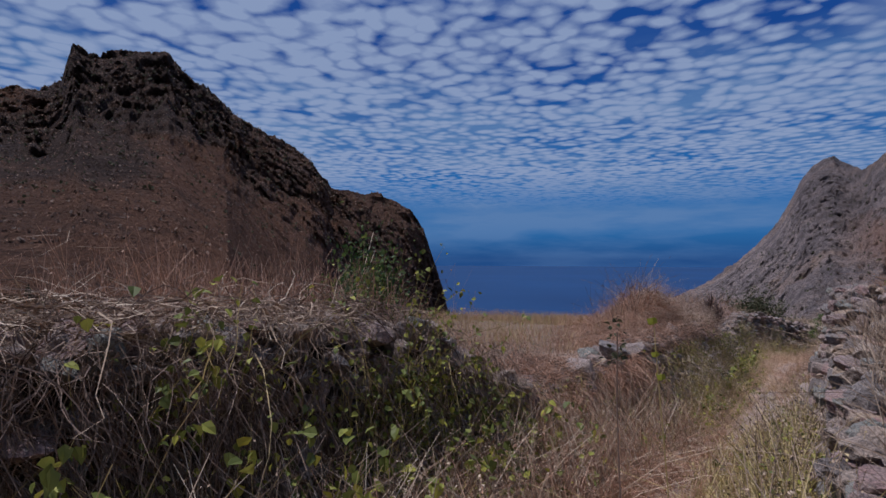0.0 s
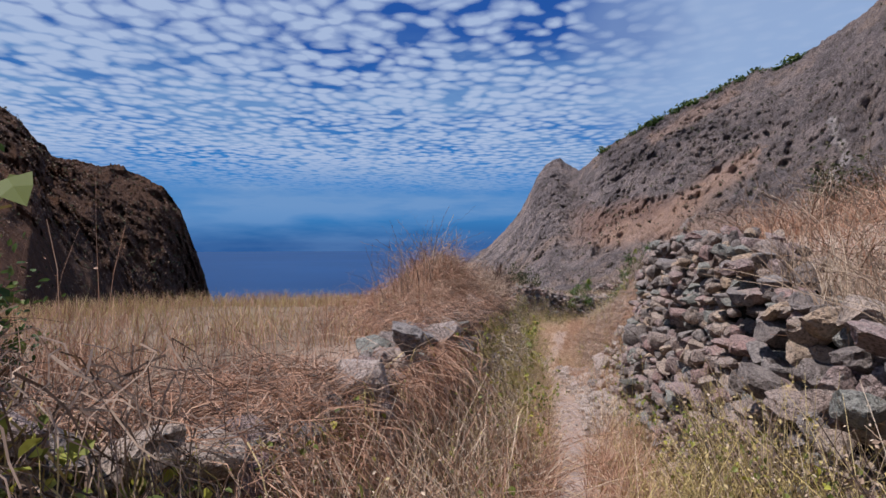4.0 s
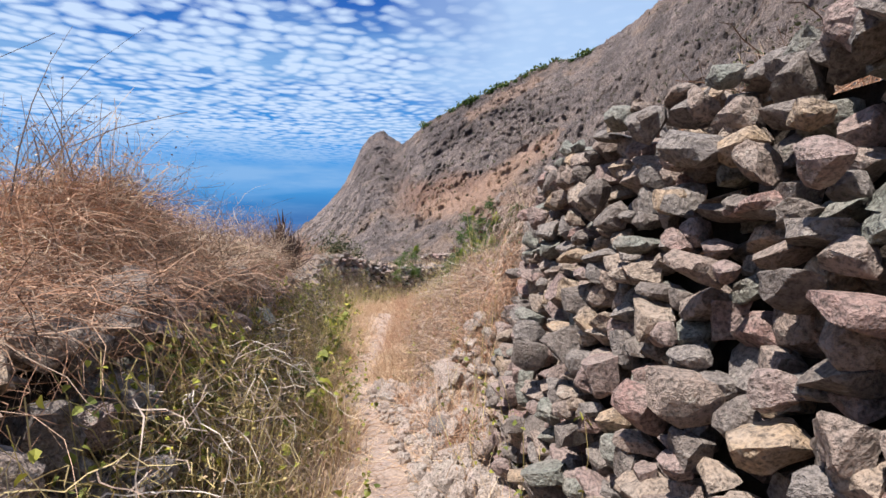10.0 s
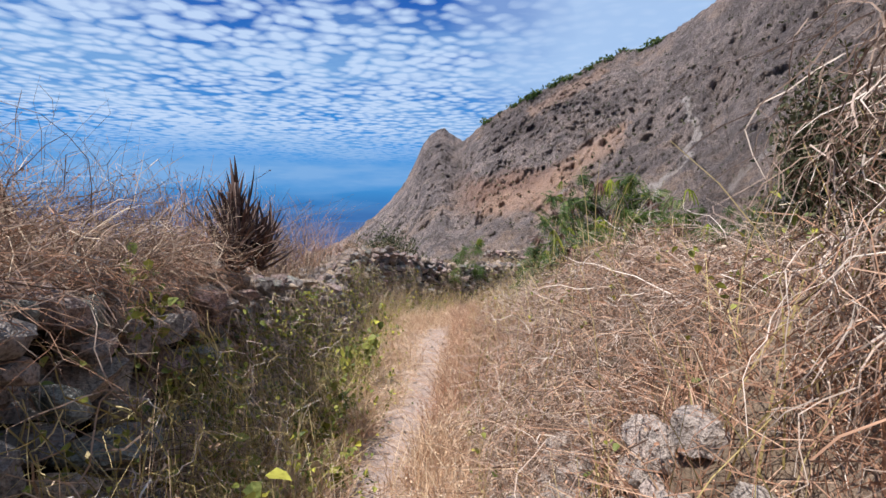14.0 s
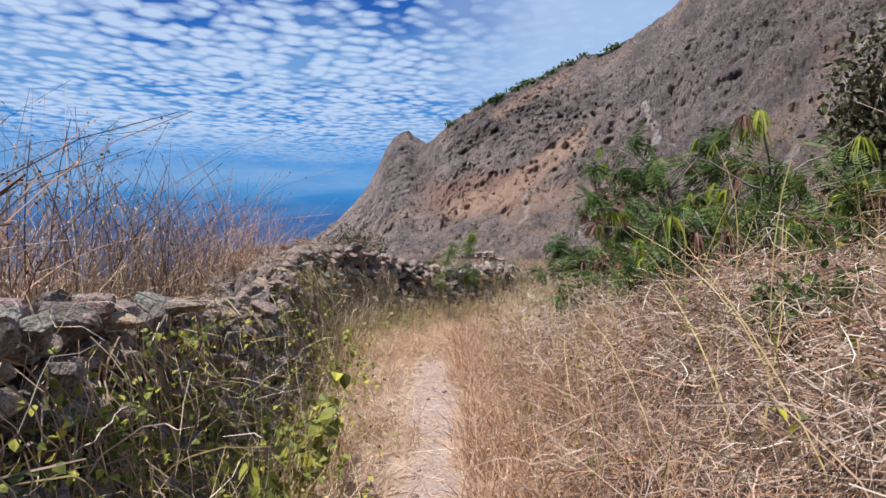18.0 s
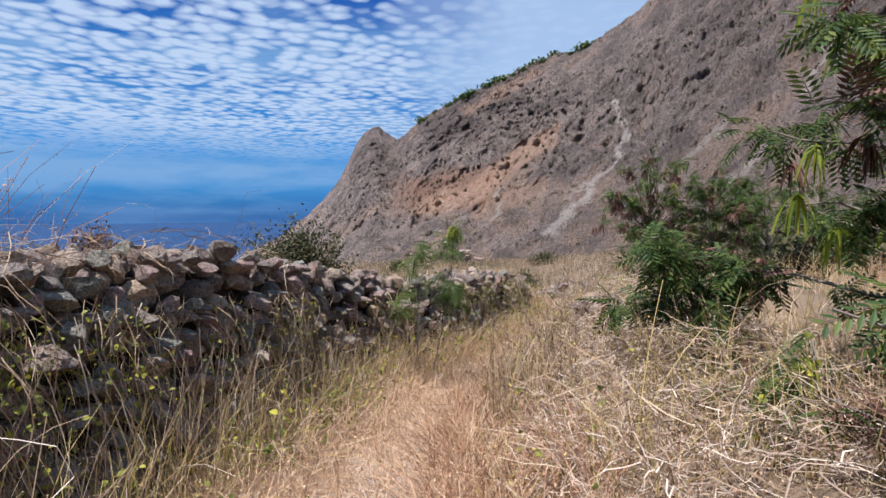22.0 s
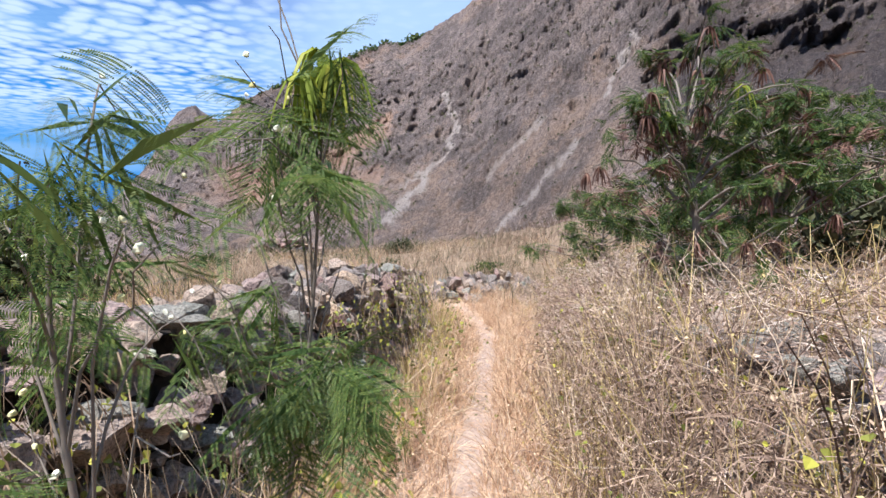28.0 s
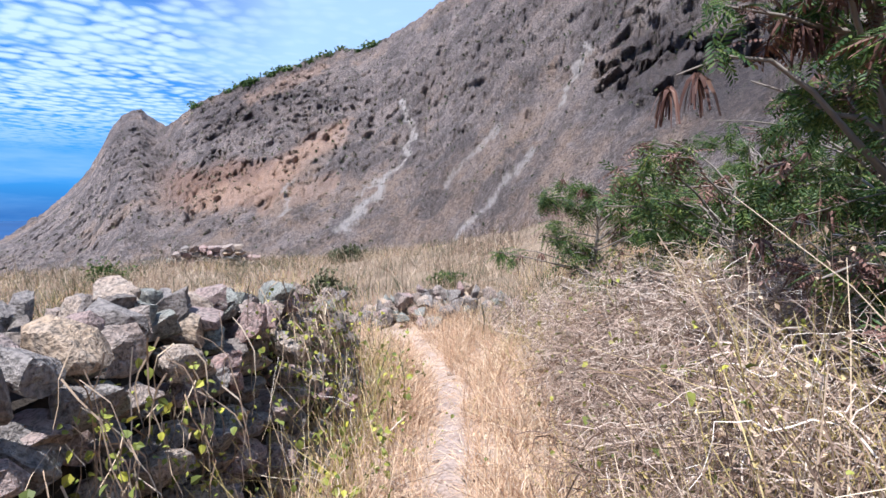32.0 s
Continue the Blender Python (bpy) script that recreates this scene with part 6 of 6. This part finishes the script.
blades("green_weeds", "sunlit yellow-green weeds crowding the field wall", "weeds", p[::2], 0.85, 0.0048, GREENGRASS, 0.4, 6, seeds=4)
blades("dry_weeds", "pale dry weed stems crowding the field wall", "weeds", p[1::2], 0.75, 0.0045, STRAW, 0.45, 6, seeds=4)
# brown withered mats hanging over the bank's foot, with a few green leaves
y_ = rng.uniform(24.8, 30.5, 900)
x_ = foot_x(y_) + rng.uniform(0.0, 0.55, 900)
st_ = np.c_[x_, y_, land(x_, y_) + rng.uniform(0.2, 0.55, 900)]
strands("dry_creeper", "brown withered creepers hanging over the bank's edge", st_, 0.8, 0.16, 0.005, BROWNVINE, 12, 0.9, (-0.3, 0, 0.1))
strands("dry_creeper", "dark dead creepers under the brown mats", st_[::2] - (0.03, 0, 0.12), 0.7, 0.16, 0.006, DARKVINE, 10, 0.8, (-0.2, 0, 0.0))
leaves_at("creeper_leaves", "small yellow-green leaves among the brown creepers", st_[::4] + rng.normal(0, 0.06, (225, 3)), 0.04, VINELEAF)
p = strip(1500, 25.6, 29.4, lambda y: left_foot(y) + 0.1, lambda y: left_foot(y) + 0.5)
blades("dry_weeds", "pale straw-coloured weeds crowding the field wall's foot", "weeds", p, 0.5, 0.0045, STRAW, 0.4, 5)
# brittle upright brush and bleached loops of creeper beside the last stretch
strands("dry_creeper", "thick bleached loops of leafless creeper", over(strip(320, 26.5, 32.5, lambda y: foot_x(y) + 0.3, lambda y: crest_x(y) + 0.6), 0.45), 0.9, 0.1, 0.0046, DRYVINE, 14, 0.9, (-0.2, 0, 0.5))
p = strip(5000, 3.4, 8.4, lambda y: bastion_x(y) - 0.5, lambda y: bastion_x(y) - 0.05)
blades("dry_weeds", "tall half-green weeds against the dark wall", "weeds", p[::3], 0.9, 0.0046, GREENGRASS, 0.45, 6, seeds=6)
blades("dry_weeds", "tall brittle brown weeds against the dark wall", "weeds", p[1::3], 0.9, 0.0046, TWIG, 0.45, 6, seeds=6)
blades("dry_weeds", "dark dead weeds against the dark wall", "weeds", p[2::4], 0.9, 0.005, DARKVINE, 0.45, 6, seeds=5)
at = np.c_[p[::2], path_z(p[::2, 1]) + rng.uniform(0.1, 0.85, len(p[::2]))]
leaves_at("weed_leaves", "small olive leaves on the weeds below the wall", at, 0.03, VINELEAF)
p = strip(3000, 3.4, 8.4, lambda y: bastion_x(y) + 0.05, lambda y: bastion_x(y) + 0.9)
blades("dry_brush", "rust-brown brush on top of the dark wall", "weeds", p, 0.48, 0.005, TWIG, 0.5, 5, 0.0, bastion_top(p[:, 1]) - 0.1)

p3 = wall_top(1500, 12.0, 15.7, 0.7)
strands("dead_weeds", "tall brown dead weeds tangled along the wall top", p3, 0.6, 0.03, 0.0036, BROWNVINE, 9, 0.5, (0, 0, 1.3), False, "weeds")
strands("dead_weeds", "grey-brown dead weeds tangled along the wall top", wall_top(1300, 12.0, 15.7, 0.7), 0.6, 0.03, 0.0036, TWIG, 9, 0.5, (0, 0, 1.3), False, "weeds")
y_ = rng.uniform(12.9, 13.5, 220)
strands("dry_creeper", "pale dry creepers hanging over the end of the bastion", np.c_[bastion_x(y_) + rng.uniform(-0.05, 0.3, 220), y_, bastion_top(y_) - rng.uniform(-0.08, 0.5, 220)], 0.7, 0.5, 0.0045, DRYVINE, 10, 0.5, (-0.1, 0.35, -0.2))
y_ = rng.uniform(13.0, 13.7, 700)
strands("dry_creeper", "tangle of reddish dead creepers at the broken end of the bastion", np.c_[bastion_x(y_) + rng.uniform(-0.25, 0.2, 700), y_, bastion_top(y_) - rng.uniform(0.2, 1.1, 700)], 0.5, 0.3, 0.0045, RUST, 8, 0.8)
q_ = np.stack([rng.uniform(1.4, 1.85, 900), rng.uniform(13.15, 13.7, 900), rng.uniform(1.05, 2.0, 900)], -1)
strands("dry_creeper", "pale dry creepers cascading from the end of the bastion", q_[:350], 0.55, 0.4, 0.0042, DRYVINE, 11, 0.6, (-0.15, -0.1, -0.3))
strands("dry_creeper", "brown dead creepers cascading from the end of the bastion", q_[350:], 0.5, 0.4, 0.004, BROWNVINE, 10, 0.7, (-0.15, -0.1, -0.3))
# tall seed stalk by the first bend, and broad leaves in the shade of the wall
stalk = tagged(new("seed_stalk"), "tall dark dry stalk with ragged seed heads beside the path", "weed")
stalk.location = on(0.93, 3.28)
u = np.linspace(0, 1, 9)
top_ = 2.40 - stalk.location.z
line = np.stack([0.02 * np.sin(u * 5), 0.03 * u ** 2, top_ * u], -1)
v, f = tubes(line[None], (0.004 - 0.002 * u)[None], 5)
part_of("stem", v, f, DARKVINE, stalk)
pl = np.stack([0.02 * np.sin(5 * rng.uniform(0.9, 1, 26)) + rng.normal(0, 0.017, 26), 0.03 + rng.normal(0, 0.017, 26), top_ * rng.uniform(0.92, 1.03, 26)], -1)
v, f = repeated(*leaf_template(0.8, 0.5), pl, turns(rng.uniform(0, 6.28, 26), rng.normal(0, 0.8, 26), rng.normal(0, 0.8, 26), rng.uniform(0.012, 0.026, 26)))
part_of("seed_head", v, f, SHRUB, stalk, "ragged dark seed heads and dry leaves")
stalk = tagged(new("seed_stalk"), "thin stalk with round yellow seed heads beside the path", "weed")
stalk.location = on(0.9, 3.85)
top_ = 2.38 - stalk.location.z
line = np.stack([0.03 * np.sin(u * 4), -0.04 * u ** 2, top_ * u], -1)
v, f = tubes(line[None], (0.0035 - 0.0015 * u)[None], 5)
part_of("stem", v, f, GREENGRASS, stalk)
for up_ in (0.0, 0.12, 0.2):
    tv, tf = STONES[3]
    part_of("seed_head", tv * rng.uniform(0.022, 0.03) + (0.03 * math.sin(4 - 3 * up_) + rng.normal(0, 0.01), -0.04, top_ - up_), tf, LIME, stalk, "round yellow-green seed head")
weeds("a bright yellow-green plant below the bastion", 7, between(lambda y: 0.85, lambda y: 1.1, 5.9, 6.25), 0.45, 0.10, 34)
weeds("broad-leaved yellow-green creeper at the wall foot", 40, between(lambda y: left_foot(y) + 0.15, lambda y: left_foot(y) + 0.5, 12.5, 19), 0.55, 0.10, 420)
weeds("broad-leaved yellow-green creeper in the shade", 34, between(lambda y: left_foot(y) + 0.15, lambda y: left_foot(y) + 0.5, 2.5, 6.5), 0.8, 0.08, 170)

# dead aloe on the wall
aloe = tagged(new("aloe"), "withered brown aloe with stiff spiky leaves on the wall", "aloe")
aloe.location = (-0.98, 16.12, float(left_top(16.12)) + 0.03)
for cx, cy, cz, count, reach, stiff in ((-0.05, -0.03, 0.02, 90, 0.56, 0.85), (0.09, 0.07, -0.02, 60, 0.44, 0.7), (-0.02, -0.16, -0.04, 60, 0.44, 0.7)):
    for q in range(count):
        ang, up = q * 2.399 + rng.normal(0, 0.3), 0.25 + stiff * 0.55 + 0.75 * (q / count) + rng.normal(0, 0.16)
        up = min(up, 1.53)
        ln_ = reach * rng.uniform(0.5, 1.0)
        u = np.linspace(0, 1, 8)
        curl = rng.normal(0.05, 0.16) * ln_
        r_ = ln_ * np.cos(up) * u - curl * u ** 3
        z_ = ln_ * np.sin(up) * u + 0.8 * curl * u ** 2
        twist = rng.normal(0, 0.05) * u ** 2
        c = np.stack([cx + np.cos(ang) * r_ - np.sin(ang) * twist, cy + np.sin(ang) * r_ + np.cos(ang) * twist, cz + z_ + 0.22 * stiff * q / count], -1)
        sd = np.array([-np.sin(ang), np.cos(ang), 0.0])
        wd_ = rng.uniform(0.022, 0.036) * (1 - u) ** 0.7 + 0.002
        v = np.stack([c - sd * wd_[:, None], c + (0, 0, -0.022) * (1 - u)[:, None], c + sd * wd_[:, None], c + (0, 0, 0.006)], 1).reshape(-1, 3)
        f = [(4 * a + e, 4 * a + (e + 1) % 4, 4 * a + 4 + (e + 1) % 4, 4 * a + 4 + e) for a in range(7) for e in range(4)]
        part_of("leaf", v, f, DEADALOE, aloe, "", True)

# green clumps along the mountain's crest
at, size = [], []
for q in range(46):
    b = rng.choice([rng.uniform(4.6, 19.0), rng.uniform(20, 22.5)], p=[0.85, 0.15])
    e = float(np.interp(b, (4.8, 8, 11.7, 15, 17.5, 19.3, 20.3, 22.5), (10.2, 11.8, 13.5, 14.8, 15.7, 16.4, 16.2, 16.9))) - rng.uniform(0.0, 0.35)
    d_ = float(np.interp(b, (3, 12, 19, 28), (640, 590, 590, 520))) - 3
    at.append((EYE[0] + d_ * math.sin(radians(b)), EYE[1] + d_ * math.cos(radians(b)), EYE[2] + d_ * math.tan(radians(e))))
    size.append(rng.uniform(2.5, 6.0))
at, size = np.repeat(np.array(at), 90, 0), np.repeat(np.array(size), 90)
leaves_at("crest_scrub", "dark green bushes along the mountain crest", at + rng.normal(size=at.shape) * (size[:, None] * (0.75, 0.75, 0.32)), size * 0.5, FEATHER, parent=HILLS["mountain"])

# scrub speckling the slopes
def slope_scrub(name, label, hillside, n_, near, far, size, mat, cards=7, owner="headland"):
    x, y, z, u, d_ = (v.ravel() for v in hillside)
    ok = np.flatnonzero((u > 0.03) & (u < 0.97) & (d_ > near) & (d_ < far))
    k = rng.choice(ok, n_)
    c = np.repeat(np.stack([x[k], y[k], z[k]], -1), cards, 0)
    s = np.repeat(rng.uniform(0.5, 1.4, n_) * size * np.clip(d_[k] / 250, 0.25, 1.5), cards)
    leaves_at(name, label, c + rng.normal(size=c.shape) * (s[:, None] * 0.45) + (0, 0, 0.1), s, mat, parent=HILLS[owner])


slope_scrub("slope_scrub", "dark dry scrub dotted over the mountainside", MOUNTAIN, 5200, 120, 700, 0.9, SHRUB, 4, "mountain")
slope_scrub("slope_scrub", "brown scrub on the headland", HEADLAND, 8000, 22, 260, 0.5, DARKVINE, 5)
slope_scrub("slope_scrub", "tufts of dry rusty grass on the headland", HEADLAND, 9000, 20, 200, 0.24, RUST, 4)
slope_scrub("slope_scrub", "dark scrub on the headland", HEADLAND, 3000, 30, 260, 0.7, SHRUB, 5)
